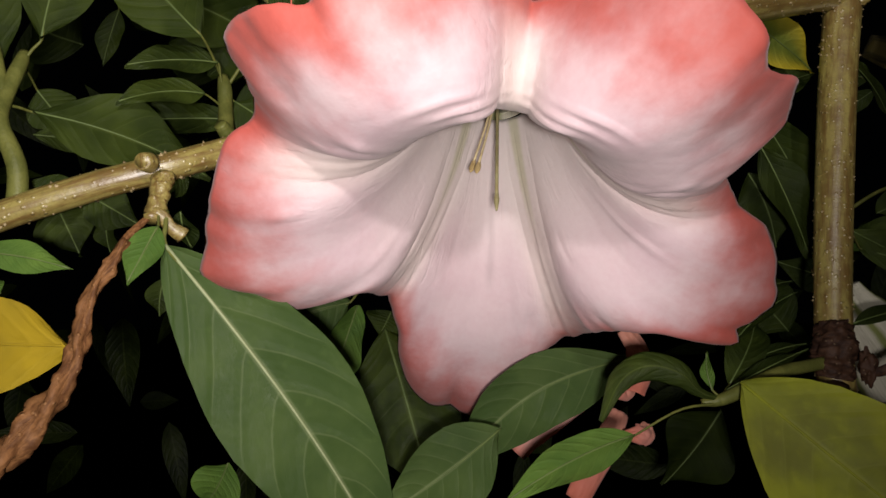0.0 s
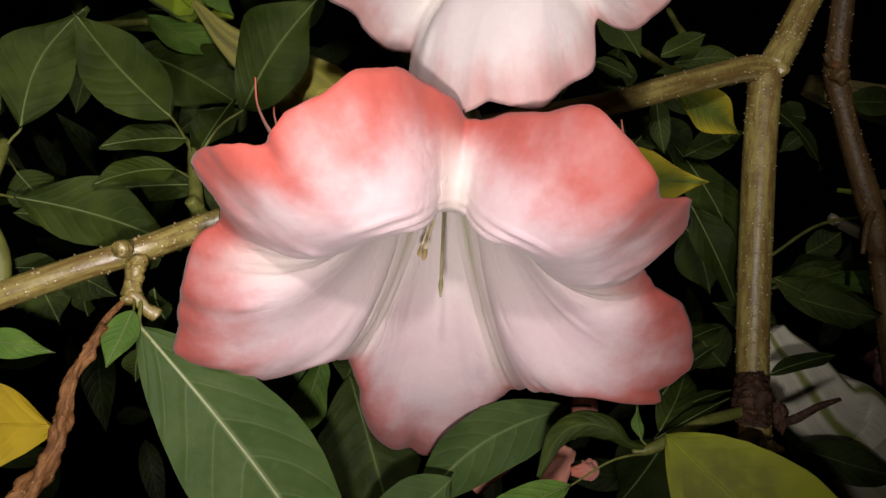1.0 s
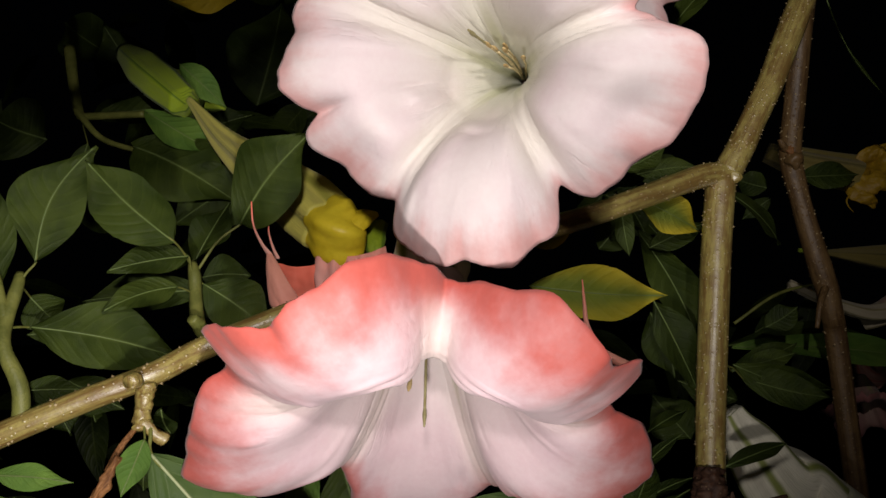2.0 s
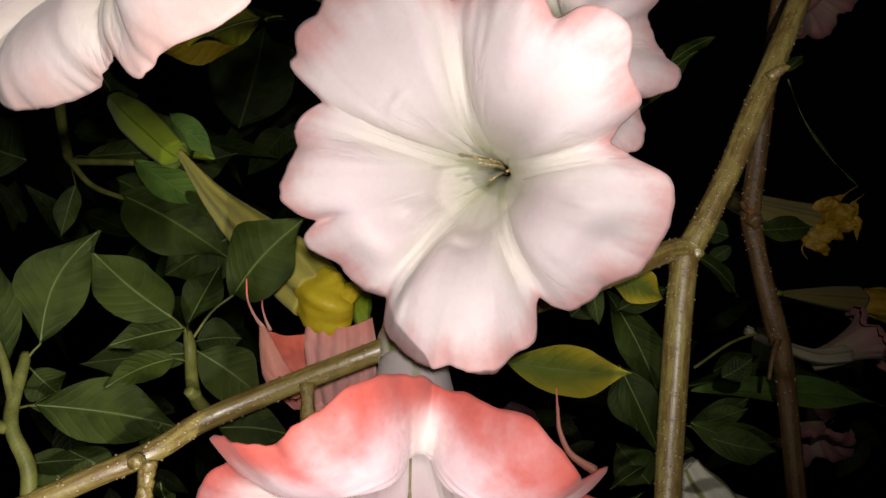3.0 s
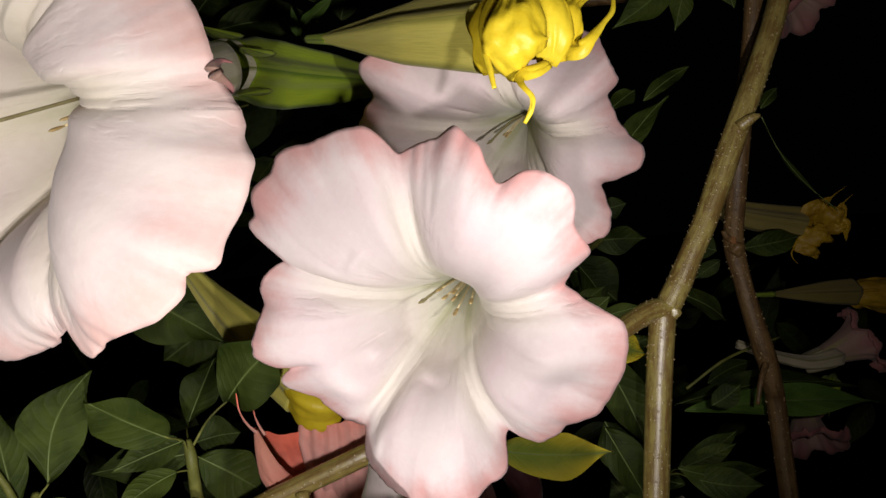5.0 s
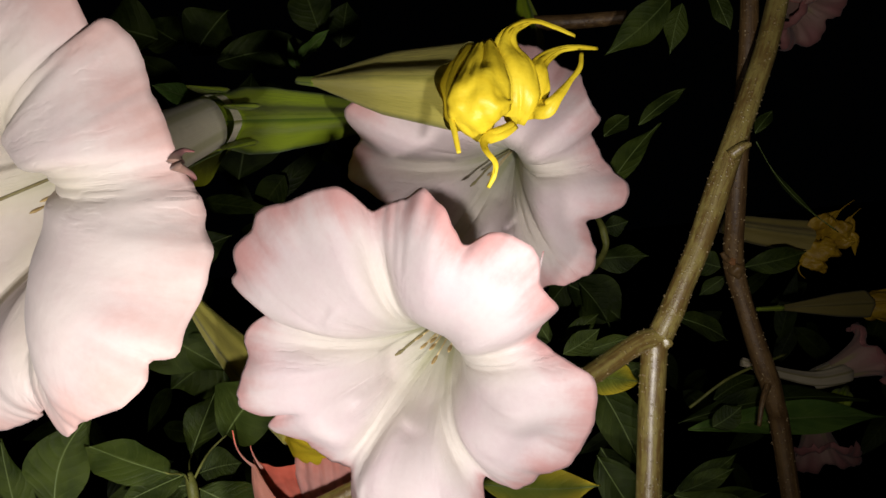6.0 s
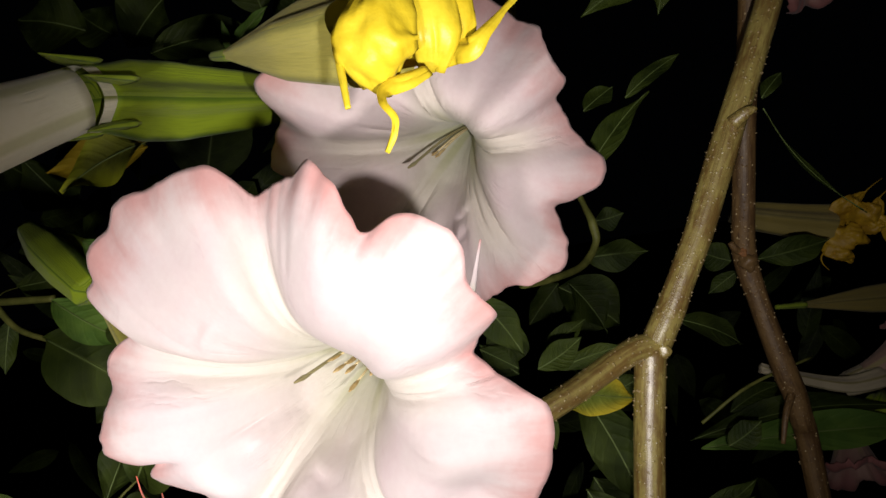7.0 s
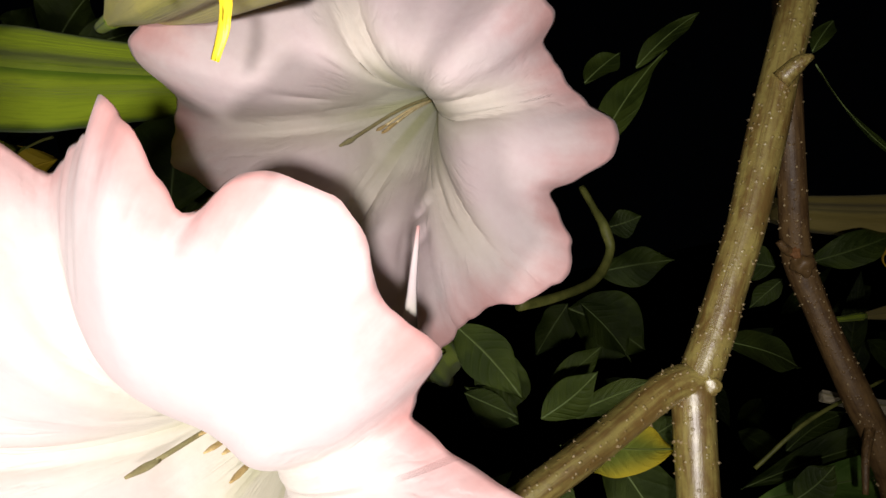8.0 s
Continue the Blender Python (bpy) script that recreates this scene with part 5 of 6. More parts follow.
leaf(shoot_j, (-0.0339, 0.4700, 1.6842), (-0.0101, 0.4600, 1.6997), 0.0120, roll=20, bend=0.08, material=LEAF_BRIGHT, seed=105)
leaf(shoot_j, (-0.0330, 0.4700, 1.6789), (-0.0358, 0.4600, 1.6959), 0.0067, roll=20, bend=0.08, material=LEAF_BRIGHT, seed=106)
leaf(shoot_j, (-0.1180, 0.5200, 1.7143), (-0.0900, 0.5200, 1.7448), 0.0421, roll=0, bend=0.08, material=LEAF, seed=107)
leaf(shoot_j, (-0.1246, 0.5200, 1.7232), (-0.1527, 0.5300, 1.7468), 0.0311, roll=0, bend=0.08, material=LEAF, seed=108)
leaf(shoot_j, (-0.0228, 0.5000, 1.7115), (-0.0322, 0.5000, 1.7500), 0.0290, roll=0, bend=0.08, material=LEAF, seed=109)
leaf(shoot_j, (-0.0135, 0.5200, 1.7072), (-0.0051, 0.5200, 1.7387), 0.0265, roll=0, bend=0.08, material=LEAF, seed=110)
leaf(shoot_j, (-0.1337, 0.5000, 1.7220), (-0.1774, 0.5000, 1.7365), 0.0441, roll=0, bend=0.08, material=LEAF, seed=111)
leaf(shoot_j, (-0.0926, 0.4600, 1.6654), (-0.1055, 0.4200, 1.6679), 0.0132, roll=30, bend=0.08, material=LEAF_BRIGHT, seed=112)
bar("twig", [(0.1108, 0.5000, 1.7008), (0.1497, 0.5000, 1.6974), (0.1789, 0.4900, 1.6931)], [0.005, 0.005, 0.0045], BARK_BROWN, shoot_j, "", sides=10, count=20, shape=knobbly(0.08, 137))
leaf(shoot_j, (0.1929, 0.4500, 1.6880), (0.1507, 0.4400, 1.6579), 0.0203, roll=10, bend=0.08, material=LEAF_GREY, seed=113)
leaf(shoot_j, (0.2036, 0.4600, 1.6872), (0.1934, 0.4600, 1.6576), 0.0147, roll=10, bend=0.08, material=LEAF_GREY, seed=114)
leaf(shoot_j, (0.2210, 0.4600, 1.6973), (0.2308, 0.4600, 1.6681), 0.0159, roll=10, bend=0.08, material=LEAF_GREY, seed=115)
leaf(shoot_j, (0.1697, 0.4600, 1.6181), (0.2041, 0.4700, 1.6394), 0.0107, roll=20, bend=0.08, material=LEAF, seed=116)

# ---- withered stalk ----
withered = thing("withered_stalk", (-0.088, 0.316, 1.397), "twisted brown withered flower stalk hanging from the spur", "stalk")
bar("stalk", [(-0.0855, 0.320, 1.405), (-0.0885, 0.315, 1.399), (-0.0900, 0.311, 1.3925)], [0.0009, 0.0011, 0.0014], DRY, withered, sides=8, count=10)
bar("husk", [(-0.0870, 0.3110, 1.3973), (-0.0896, 0.3090, 1.3902), (-0.0930, 0.3070, 1.3835), (-0.0943, 0.3050, 1.3726), (-0.0950, 0.3030, 1.3642), (-0.0990, 0.3000, 1.3549), (-0.1040, 0.2970, 1.3468), (-0.1089, 0.2920, 1.3381)], [0.0010, 0.0017, 0.0014, 0.0024, 0.0020, 0.0028, 0.0030, 0.0034], DRY, withered, "shrivelled ridged husk", sides=18, count=60, shape=lambda u, a: 1 + 0.30 * math.cos(3 * a + u * 30) + 0.55 * noise.noise((u * 26, math.cos(a) * 1.3, math.sin(a) * 1.3)))


def wilted(at, label, base, mouth, end, size, tails, group="yellow flowers", petal=None, tube_mat=None, green=True):
    """A closing yellow trumpet: a ribbed pale tube, a crumpled mouth of folded lobes and long curled tails."""
    ob = thing("yellow_flower", at, label, "flower", group)
    base, mouth, end = (np.array(p, float) for p in (base, mouth, end))
    bar("tube", [base, base * 0.5 + mouth * 0.5, mouth], [size * 0.12, size * 0.42, size * 0.72, size * 0.86], tube_mat or YELLOW_TUBE, ob, "pale green ribbed tube", sides=40, count=30, shape=fluted(0.07, 5))
    way = unit(end - mouth)
    length = np.linalg.norm(end - mouth)
    side = unit(np.cross(way, (0.1, 0.3, 0.95)))
    other = np.cross(way, side)
    for k in range(5):
        a = 2 * math.pi * k / 5 + 0.3
        out = side * math.cos(a) + other * math.sin(a)
        tang = np.cross(way, out)
        lean = unit(way + out * 0.25)
        high = unit(np.cross(tang, lean))
        mid = mouth + way * length * (0.42 + 0.10 * math.sin(k * 2.1)) + out * size * 0.52
        lobe = lump("petal", mid, (size * 0.80, length * (0.60 + 0.08 * math.sin(k * 1.7)), size * 0.46), petal or YELLOW, ob, 0.36, "crumpled yellow lobe", turn=(tang, lean, high), rows=26, fine=0.10)
    for line in tails:
        tendril(ob, line, petal or YELLOW, size * 0.085)
    if green:
        back = unit(base - mouth)
        bar("stalk", [base + back * -0.004, base + back * 0.02], [size * 0.2, size * 0.12], CALYX, ob, sides=10, count=8)
    return ob


# ---- yellow closing flowers ----
yellow = thing("yellow_flower", (0.03, 0.33, 1.62), "bright yellow closing trumpet flower with long curled tails", "flower", "yellow flowers")
bar("tube", [(-0.0056, 0.3740, 1.6453), (0.0255, 0.3365, 1.6306), (0.0660, 0.2870, 1.6112)], [0.0022, 0.0064, 0.0118, 0.0142], YELLOW_TUBE, yellow, "pale yellow-green ribbed tube", sides=60, count=40, shape=fluted(0.13, 5), caps=(True, False))
bar("stalk", [(-0.003, 0.371, 1.644), (-0.016, 0.386, 1.650)], [0.0028, 0.002], CALYX, yellow, sides=10, count=8)
sheet("petal", [(0.0731, 0.2740, 1.6233), (0.0704, 0.2620, 1.6109), (0.0679, 0.2580, 1.6015), (0.0675, 0.2620, 1.5946), (0.0676, 0.2720, 1.5907)], [0.00552, 0.0165, 0.02001, 0.01866, 0.00364], YELLOW, yellow, "folded yellow petal", seed=2.0, cup=0.45, crumple=0.0022)
sheet("petal", [(0.0790, 0.2760, 1.5955), (0.0809, 0.2700, 1.6027), (0.0808, 0.2700, 1.6127), (0.0791, 0.2740, 1.6211), (0.0821, 0.2770, 1.6271), (0.0895, 0.2820, 1.6303), (0.0965, 0.2860, 1.6290), (0.1046, 0.2900, 1.6258)], [0.00648, 0.0135, 0.01351, 0.00873, 0.00317, 0.00152, 0.00116, 0.00049], YELLOW, yellow, "folded yellow petal", seed=5.0, cup=0.5, crumple=0.0018)
sheet("petal", [(0.0844, 0.2800, 1.5990), (0.0866, 0.2740, 1.6057), (0.0883, 0.2740, 1.6120), (0.0911, 0.2780, 1.6161), (0.0980, 0.2840, 1.6202), (0.1055, 0.2880, 1.6212), (0.1123, 0.2920, 1.6210)], [0.00847, 0.01008, 0.00733, 0.00429, 0.00153, 0.00117, 0.00049], YELLOW, yellow, "folded yellow petal", seed=9.0, cup=0.5, crumple=0.0014)
sheet("petal", [(0.0816, 0.2780, 1.5998), (0.0861, 0.2760, 1.6002), (0.0896, 0.2720, 1.5988), (0.0932, 0.2720, 1.6016), (0.0985, 0.2760, 1.6070), (0.1031, 0.2800, 1.6122), (0.1052, 0.2840, 1.6181)], [0.0056, 0.00693, 0.00562, 0.00308, 0.00138, 0.00103, 0.00048], YELLOW, yellow, "folded yellow petal", seed=13.0, cup=0.5)
sheet("petal", [(0.0785, 0.2700, 1.5944), (0.0743, 0.2660, 1.5918), (0.0696, 0.2640, 1.5903), (0.0676, 0.2620, 1.5884), (0.0683, 0.2580, 1.5846), (0.0702, 0.2570, 1.5812), (0.0694, 0.2570, 1.5775), (0.0673, 0.2580, 1.5742)], [0.0027, 0.00406, 0.00385, 0.00208, 0.00119, 0.00101, 0.00085, 0.00042], YELLOW, yellow, "folded yellow petal", seed=17.0, cup=0.4)
sheet("petal", [(0.0697, 0.2840, 1.6251), (0.0630, 0.2780, 1.6174), (0.0593, 0.2720, 1.6097), (0.0584, 0.2660, 1.6002), (0.0592, 0.2620, 1.5922), (0.0597, 0.2600, 1.5858)], [0.00577, 0.00281, 0.00146, 0.00115, 0.00104, 0.00052], YELLOW, yellow, "folded yellow petal", seed=21.0, cup=0.6)
sheet("petal", [(0.0769, 0.2820, 1.6216), (0.0773, 0.2800, 1.6104), (0.0770, 0.2820, 1.5994)], [0.01429, 0.02264, 0.01426], YELLOW, yellow, "folded yellow petal", seed=25.0, cup=0.7)
sheet("petal", [(0.0678, 0.2880, 1.6252), (0.0620, 0.2810, 1.6098), (0.0644, 0.2870, 1.5977)], [0.00979, 0.01614, 0.00876], YELLOW, yellow, "folded yellow petal", seed=27.0, cup=0.8)
bud = thing("yellow_flower", (-0.07, 0.42, 1.50), "yellow bud-like trumpet flower on a long pale ribbed tube", "flower", "yellow flowers")
bar("tube", [(-0.1200, 0.4460, 1.5647), (-0.0932, 0.4280, 1.5340), (-0.0674, 0.4080, 1.5114), (-0.0442, 0.3920, 1.4925), (-0.0309, 0.3820, 1.4806)], [0.0016, 0.0052, 0.0088, 0.0120, 0.0138, 0.0130], YELLOW_TUBE, bud, "pale yellow-green ribbed tube", sides=60, count=44, shape=fluted(0.14, 5), twist=0.5)
bar("mouth", [(-0.0319, 0.3830, 1.4814), (-0.0263, 0.3780, 1.4768), (-0.0209, 0.3760, 1.4742), (-0.0160, 0.3780, 1.4744)], [0.0128, 0.0138, 0.0118, 0.0050], YELLOW, bud, "closed yellow mouth with blunt folds", sides=48, count=26, shape=lambda u, a: 1 + 0.10 * math.cos(5 * a) + 0.16 * noise.noise((u * 3, math.cos(a) * 2.2, math.sin(a) * 2.2)))

# ---- the green calyx behind the pale tube of the yellow bud ----
bud_calyx = thing("flower_calyx", (-0.1210, 0.4450, 1.5615), "long pointed green calyx in the dim foliage", "calyx")
bar("calyx", [(-0.1672, 0.4700, 1.6034), (np.array((-0.1672, 0.4700, 1.6034)) + np.array((-0.1210, 0.4450, 1.5615))) / 2, (-0.1210, 0.4450, 1.5615)], [0.006, 0.0105, 0.0105, 0.0085], CALYX, bud_calyx, sides=18, count=20, shape=fluted(0.1, 5))
bar("calyx", [(-0.1615, 0.4850, 1.6002), (-0.1363, 0.4750, 1.5842), (-0.1171, 0.4700, 1.5717), (-0.1060, 0.4650, 1.5647)], [0.004, 0.008, 0.007, 0.001], CALYX, bud_calyx, sides=18, count=20, shape=fluted(0.1, 5))


def side_flower(at, label, centre, axis, size, depth, material, back, tube_mat, seed, tails=(), throat=0.008, puff=0.006, group="trumpet flowers", calyx=True, around=120, tip=0.14, dip=0.22, ease=1.1):
    """A smaller trumpet flower, seen from the side or from behind."""
    ob = thing("trumpet_flower", at, label, "flower", group)
    mouth = corolla(ob, centre, axis, simple_rim(size, seed, tip, dip), FIVE, material, throat=throat, depth=depth, puff=puff, curl=0.003, seed=float(seed), around=around, rings=30, ease=ease, overlap=0.02)
    tube(ob, mouth, axis, back, throat, tube_mat, calyx=calyx, calyx_size=0.007)
    for line in tails:
        tendril(ob, line, material, 0.0011)
    return ob


side_flower((0.2356, 0.4300, 1.2863), "cream white trumpet flower seen from the side, pleated", (0.2356, 0.4300, 1.2863), (0.62, -0.05, -0.75), 0.055, 0.07, CREAM, [(0.1739, 0.4300, 1.3527), (0.1631, 0.4300, 1.3711), (0.1564, 0.4300, 1.3805), (0.1532, 0.4300, 1.3872)], TUBE, 7, [], throat=0.02, calyx=False)
side_flower((0.3160, 0.5900, 1.3581), "dim rose-pink wilting trumpet flower", (0.3160, 0.5900, 1.3581), (-0.2, -0.5, -0.8), 0.03, 0.03, ROSE, [(0.3309, 0.6000, 1.3821), (0.3423, 0.6100, 1.3892), (0.3479, 0.6100, 1.3982), (0.3567, 0.6200, 1.4013)], CORAL_TUBE, 9, [], around=80)
side_flower((0.3462, 0.5550, 1.4444), "dim rose-pink trumpet flower on a long pale tube", (0.3462, 0.5550, 1.4444), (0.75, -0.25, 0.35), 0.026, 0.03, ROSE, [(0.3225, 0.5520, 1.4327), (0.2978, 0.5480, 1.4322), (0.2679, 0.5420, 1.4421), (0.2434, 0.5360, 1.4529)], DULL_TUBE, 11, [], around=80, calyx=False)
side_flower((0.3287, 0.5500, 1.6924), "dark rosy trumpet flower high in the dark", (0.3287, 0.5500, 1.6924), (0.3, -0.4, -0.7), 0.028, 0.03, ROSE, [(0.3170, 0.5300, 1.7051), (0.3000, 0.5000, 1.7069), (0.2767, 0.4600, 1.7019), (0.2562, 0.4250, 1.6956)], CORAL_TUBE, 13, [], around=80)
ochre = thing("yellow_flower", (0.3076, 0.5720, 1.5358), "ochre-yellow withering trumpet flower with ragged pointed petals in dim light", "flower", "yellow flowers")
bar("tube", [(0.2560, 0.5750, 1.5516), (0.2754, 0.5750, 1.5446), (0.2988, 0.5750, 1.5379), (0.3175, 0.5750, 1.5328)], [0.0070, 0.0098, 0.0112, 0.0128], DIM_DRY_TUBE, ochre, "dull ribbed tube", sides=40, count=24, shape=fluted(0.14, 5), caps=(True, False))
sheet("petal", [(0.3139, 0.5750, 1.5358), (0.3192, 0.5630, 1.5266), (0.3283, 0.5590, 1.5236), (0.3364, 0.5650, 1.5184)], [0.0118, 0.0208, 0.0154, 0.0027], OCHRE, ochre, "folded ochre petal", seed=3.0, cup=0.5, crumple=0.0030)
sheet("petal", [(0.3203, 0.5750, 1.5324), (0.3239, 0.5650, 1.5413), (0.3296, 0.5610, 1.5467), (0.3380, 0.5630, 1.5513)], [0.0136, 0.0163, 0.0100, 0.0009], OCHRE, ochre, "pointed ochre petal", seed=5.0, cup=0.5, crumple=0.0030)
sheet("petal", [(0.3273, 0.5710, 1.5313), (0.3321, 0.5570, 1.5358), (0.3392, 0.5550, 1.5394), (0.3436, 0.5590, 1.5462)], [0.0109, 0.0208, 0.0145, 0.0009], OCHRE, ochre, "pointed ochre petal", seed=7.0, cup=0.5, crumple=0.0030)
sheet("petal", [(0.3298, 0.5710, 1.5292), (0.3362, 0.5590, 1.5297), (0.3435, 0.5570, 1.5294), (0.3456, 0.5630, 1.5188)], [0.0091, 0.0127, 0.0081, 0.0009], OCHRE, ochre, "folded ochre petal", seed=9.0, cup=0.5, crumple=0.0030)
sheet("petal", [(0.3139, 0.5750, 1.5300), (0.3161, 0.5650, 1.5197), (0.3211, 0.5630, 1.5125), (0.3259, 0.5690, 1.5065)], [0.0109, 0.0181, 0.0118, 0.0023], OCHRE, ochre, "folded ochre petal", seed=11.0, cup=0.5, crumple=0.0030)
tendril(ochre, [(0.3376, 0.5630, 1.5510), (0.3428, 0.5630, 1.5546), (0.3500, 0.5630, 1.5584)], OCHRE, 0.0009)
tendril(ochre, [(0.3436, 0.5590, 1.5458), (0.3475, 0.5590, 1.5488), (0.3518, 0.5590, 1.5518)], OCHRE, 0.0009)
tendril(ochre, [(0.3099, 0.5690, 1.5173), (0.3054, 0.5670, 1.5127), (0.3060, 0.5670, 1.5081), (0.3093, 0.5670, 1.5036)], OCHRE, 0.0009)
tendril(ochre, [(0.3457, 0.5630, 1.5195), (0.3457, 0.5630, 1.5171)], OCHRE, 0.0009)
wilted((0.3804, 0.6200, 1.4716), "dim yellow closing trumpet flower on its side", (0.3018, 0.6000, 1.4789), (0.3804, 0.6200, 1.4716), (0.4143, 0.6200, 1.4655), 0.013, [], petal=OCHRE, tube_mat=DIM_DRY_TUBE)
sheet("petal", [(-0.0278, 0.3680, 1.4742), (-0.0196, 0.3670, 1.4779), (-0.0140, 0.3720, 1.4823), (-0.0099, 0.3800, 1.4841)], [0.01073, 0.01071, 0.00818, 0.00196], YELLOW, bud, "folded yellow petal", seed=11.0, cup=0.4)
sheet("calyx_tooth", [(-0.0103, 0.3920, 1.4832), (-0.0121, 0.3860, 1.4749), (-0.0114, 0.3840, 1.4679), (-0.0082, 0.3860, 1.4627)], [0.00727, 0.0094, 0.00706, 0.00114], CALYX, bud, "green pointed tooth", seed=8.0, cup=0.4)
coral_back = thing("trumpet_flower", (-0.0438, 0.3850, 1.4448), "bright coral trumpet flower behind the bough with thin tails", "flower", "trumpet flowers")
sheet("petal", [(-0.0420, 0.3740, 1.4618), (-0.0419, 0.3780, 1.4515), (-0.0408, 0.3860, 1.4400), (-0.0364, 0.3950, 1.4278)], [0.030, 0.030, 0.027, 0.018], CORAL_BACK, coral_back, "deep coral hollow of the flower", seed=4.0, cup=0.35, dish=-0.10, crumple=0.0010, fold=0.03, pleats=9.0, rows=44, cols=40, rim_first=True, ways=(0.55, 1.0))
sheet("petal", [(-0.0208, 0.3710, 1.4650), (-0.0206, 0.3720, 1.4553), (-0.0205, 0.3780, 1.4419), (-0.0208, 0.3880, 1.4273), (-0.0229, 0.3960, 1.4124)], [0.029, 0.032, 0.031, 0.028, 0.022], CORAL_PALE, coral_back, "paler pink wall with long soft folds", seed=2.0, cup=0.25, dish=-0.12, crumple=0.0010, fold=0.05, pleats=15.0, rows=44, cols=48, rim_first=True, ways=(0.45, 0.95))
sheet("petal", [(-0.0530, 0.3640, 1.4672), (-0.0500, 0.3590, 1.4588), (-0.0465, 0.3580, 1.4481), (-0.0419, 0.3620, 1.4397), (-0.0385, 0.3700, 1.4350)], [0.0010, 0.0060, 0.0105, 0.0110, 0.0030], CORAL_SOFT, coral_back, "lighter coral lobe folded forward", seed=5.0, cup=0.6, crumple=0.0008)
sheet("petal", [(-0.0217, 0.3920, 1.4379), (-0.0249, 0.3880, 1.4297), (-0.0295, 0.3880, 1.4208), (-0.0348, 0.3920, 1.4103)], [0.0330, 0.0270, 0.0200, 0.0080], CORAL_PALE, coral_back, "coral funnel narrowing below the bough", seed=9.0, cup=0.5, crumple=0.0010, fold=0.04, pleats=11.0, rows=40, cols=36, ways=(0.6, 1.0))
tendril(coral_back, [(-0.0528, 0.3640, 1.4664), (-0.0554, 0.3600, 1.4716), (-0.0573, 0.3570, 1.4783), (-0.0570, 0.3540, 1.4867)], CORAL_BACK, 0.0009)
tendril(coral_back, [(-0.0498, 0.3660, 1.4647), (-0.0513, 0.3640, 1.4693), (-0.0523, 0.3620, 1.4748), (-0.0520, 0.3610, 1.4793)], CORAL_BACK, 0.0008)
dark_wilt = thing("wilted_flower", (0.0687, 0.4600, 1.4140), "dark reddish wilted trumpet flower hanging limp in shade", "flower")
sheet("petal", [(0.0489, 0.4400, 1.4176), (0.0502, 0.4400, 1.4061), (0.0513, 0.4450, 1.3898), (0.0524, 0.4500, 1.3715)], [0.00164, 0.00654, 0.01158, 0.01841], ROSE, dark_wilt, "", seed=3.0, cup=0.5, crumple=0.0016)
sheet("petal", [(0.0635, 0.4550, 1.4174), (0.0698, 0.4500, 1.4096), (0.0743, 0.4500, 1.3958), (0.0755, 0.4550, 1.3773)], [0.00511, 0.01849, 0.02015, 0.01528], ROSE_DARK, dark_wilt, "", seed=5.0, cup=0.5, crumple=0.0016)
sheet("petal", [(0.0417, 0.4500, 1.3991), (0.0443, 0.4450, 1.3938), (0.0502, 0.4450, 1.3866)], [0.00336, 0.00497, 0.00662], ROSE, dark_wilt, "", seed=6.0, cup=0.5, crumple=0.0016)
low_pink = thing("trumpet_flower", (0.0499, 0.4300, 1.3235), "coral-pink trumpet flower hanging low behind leaves", "flower", "trumpet flowers")
sheet("petal", [(0.0569, 0.4250, 1.3536), (0.0442, 0.4200, 1.3450), (0.0306, 0.4180, 1.3353), (0.0185, 0.4180, 1.3226)], [0.00843, 0.01091, 0.0118, 0.00653], CORAL_PALE, low_pink, "", seed=3.0, cup=0.5, crumple=0.0012)
sheet("petal", [(0.0623, 0.4300, 1.3375), (0.0565, 0.4250, 1.3283), (0.0504, 0.4200, 1.3195), (0.0417, 0.4200, 1.3039)], [0.0068, 0.00998, 0.01074, 0.00906], CORAL_SOFT, low_pink, "", seed=4.0, cup=0.5, crumple=0.0012)
sheet("petal", [(0.0634, 0.4200, 1.3718), (0.0676, 0.4200, 1.3644), (0.0684, 0.4180, 1.3563), (0.0653, 0.4160, 1.3468)], [0.00601, 0.0083, 0.01082, 0.0081], CORAL_SOFT, low_pink, "", seed=6.0, cup=0.5, crumple=0.0012)
sheet("petal", [(0.0642, 0.4210, 1.3513), (0.0618, 0.4180, 1.3483), (0.0534, 0.4160, 1.3472)], [0.00662, 0.00981, 0.0026], CORAL_SOFT, low_pink, "", seed=7.0, cup=0.5, crumple=0.0012)
sheet("petal", [(0.0711, 0.4200, 1.3337), (0.0682, 0.4150, 1.3309), (0.0603, 0.4150, 1.3304)], [0.00489, 0.00895, 0.00224], CORAL_SOFT, low_pink, "", seed=8.0, cup=0.5, crumple=0.0012)
tendril(near_one, [(-0.0091, 0.2150, 1.5848), (-0.0080, 0.2170, 1.5839), (-0.0071, 0.2190, 1.5830), (-0.0074, 0.2210, 1.5821), (-0.0088, 0.2210, 1.5819)], ROSE, 0.0015)
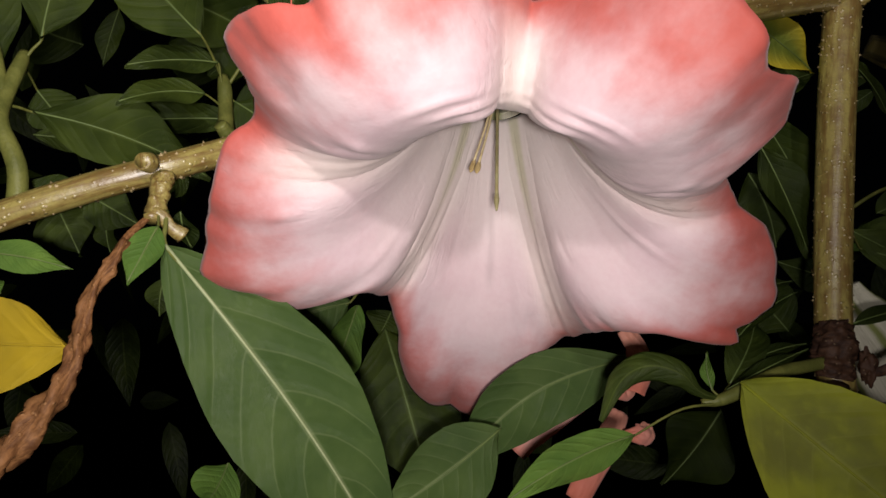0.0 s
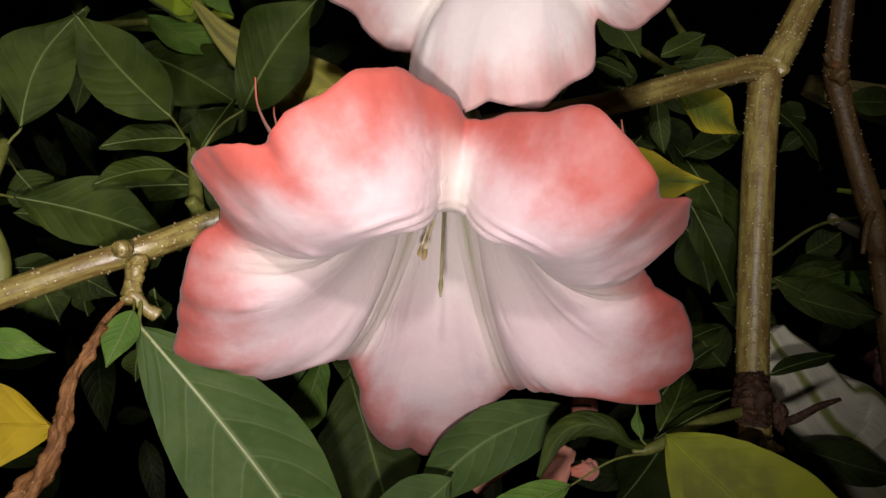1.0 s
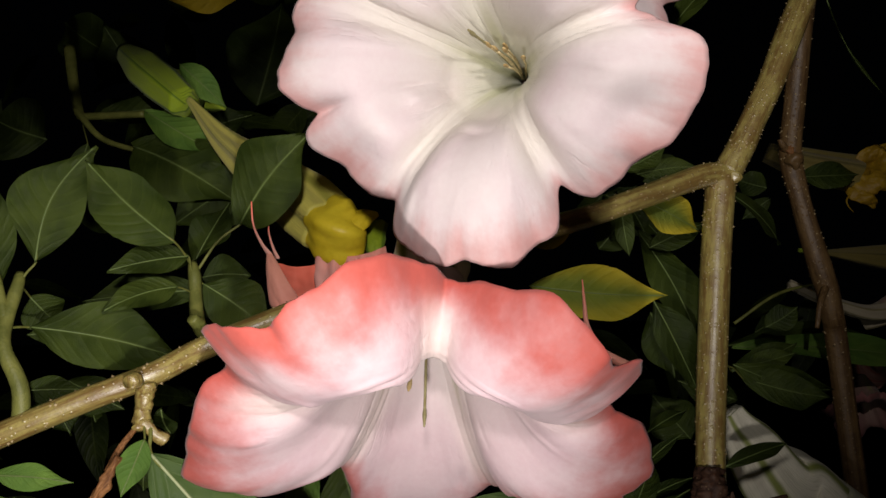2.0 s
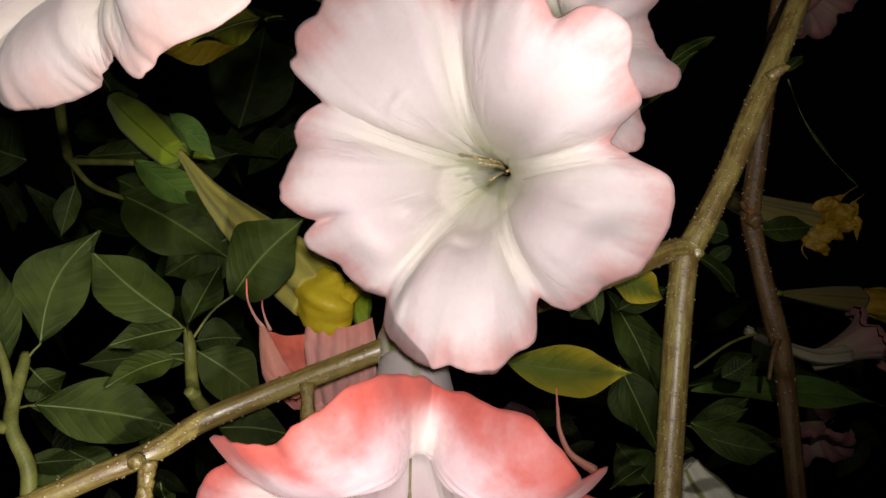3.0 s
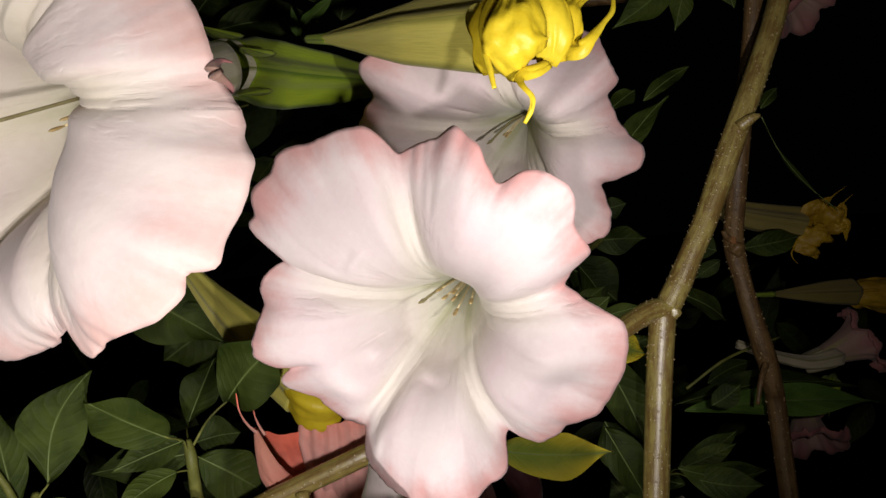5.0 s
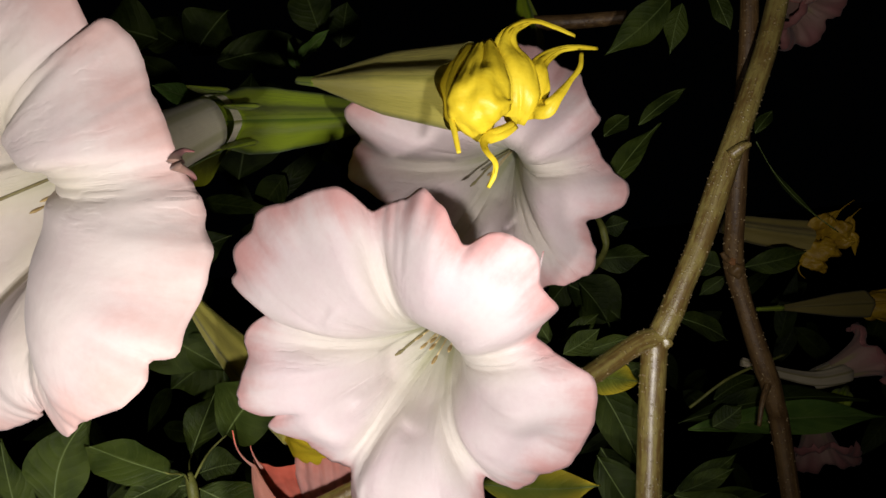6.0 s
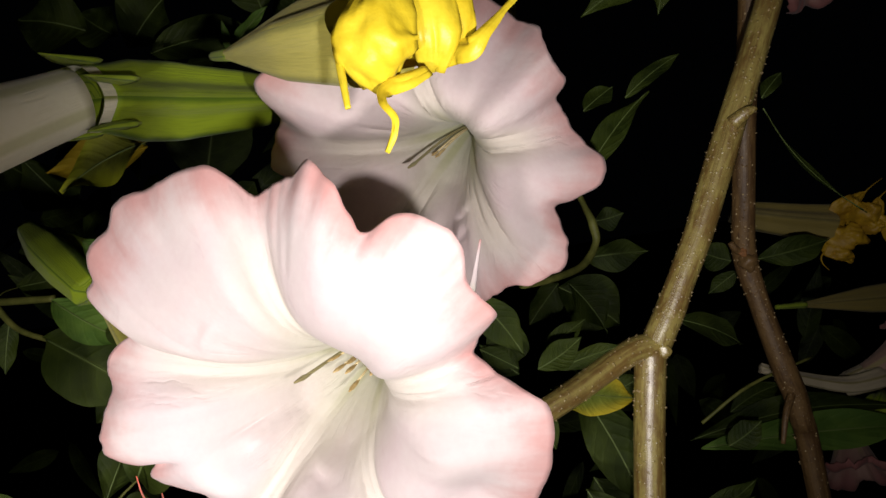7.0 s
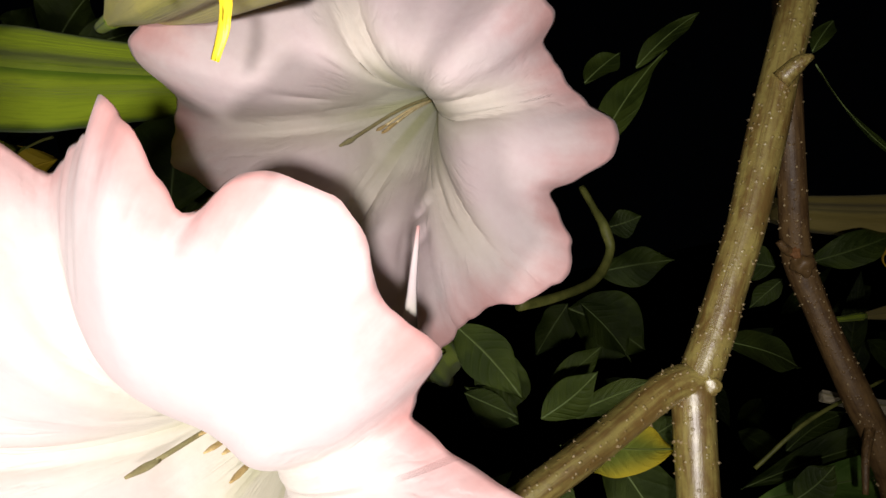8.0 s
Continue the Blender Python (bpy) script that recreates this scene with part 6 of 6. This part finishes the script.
tendril(near_one, [(-0.0094, 0.2160, 1.5859), (-0.0093, 0.2170, 1.5877), (-0.0083, 0.2190, 1.5891), (-0.0060, 0.2200, 1.5887)], ROSE, 0.0015)
sheet("leaf", [(0.0786, 0.3580, 1.3506), (0.0709, 0.3520, 1.3534), (0.0643, 0.3460, 1.3590), (0.0544, 0.3420, 1.3617), (0.0455, 0.3380, 1.3580), (0.0387, 0.3340, 1.3471)], [0.00069, 0.00236, 0.00724, 0.00779, 0.00572, 0.00062], LEAF_GREY, shoot_e, "", seed=3.0, cup=0.5, crumple=0.0006)

# ---- dim foliage further back ----
def far_leaves(label, count, low, high, seed, material):
    """Many overlapping leaves behind the rest, one joined mesh."""
    rng = random.Random(seed)
    ob = thing("background_foliage", ((low[0] + high[0]) / 2, high[1], low[2]), label, "foliage", kind="stuff")
    verts, faces, uv = [], [], []
    for _ in range(count):
        at = np.array([rng.uniform(a, b) for a, b in zip(low, high)])
        way = unit((rng.uniform(-1, 1), rng.uniform(-0.3, 0.3), rng.uniform(-1.1, 0.5)))
        face = unit(np.array((rng.uniform(-0.6, 0.6), -1, rng.uniform(-0.2, 0.7))))
        across = unit(np.cross(face, way))
        face = np.cross(way, across)
        length, width = rng.uniform(0.05, 0.10), rng.uniform(0.018, 0.034)
        n = len(verts)
        for i in range(11):
            u = i / 10
            w = width / 2 * max(0.01, math.sin(math.pi * u ** 0.7))
            for k in range(5):
                s = k / 2 - 1
                verts.append(at + way * length * u + across * w * s + face * (0.15 * w * abs(s) - 0.15 * length * u * u))
                uv.append((u, k / 4))
        faces += [(n + i * 5 + k, n + i * 5 + k + 1, n + i * 5 + k + 6, n + i * 5 + k + 5) for i in range(10) for k in range(4)]
    part("leaves", verts, faces, material, ob, uv=uv, kind="stuff")


far_leaves("dark green leaves crowding in deep shade", 80, (-0.60, 0.66, 1.25), (-0.06, 1.10, 1.80), 21, LEAF)
far_leaves("dark green leaves low in deep shade", 50, (-0.15, 0.60, 1.05), (0.35, 0.95, 1.32), 22, LEAF)
far_leaves("dark leaves barely lit among the stems", 24, (0.12, 0.75, 1.30), (0.60, 1.10, 1.46), 23, LEAF)
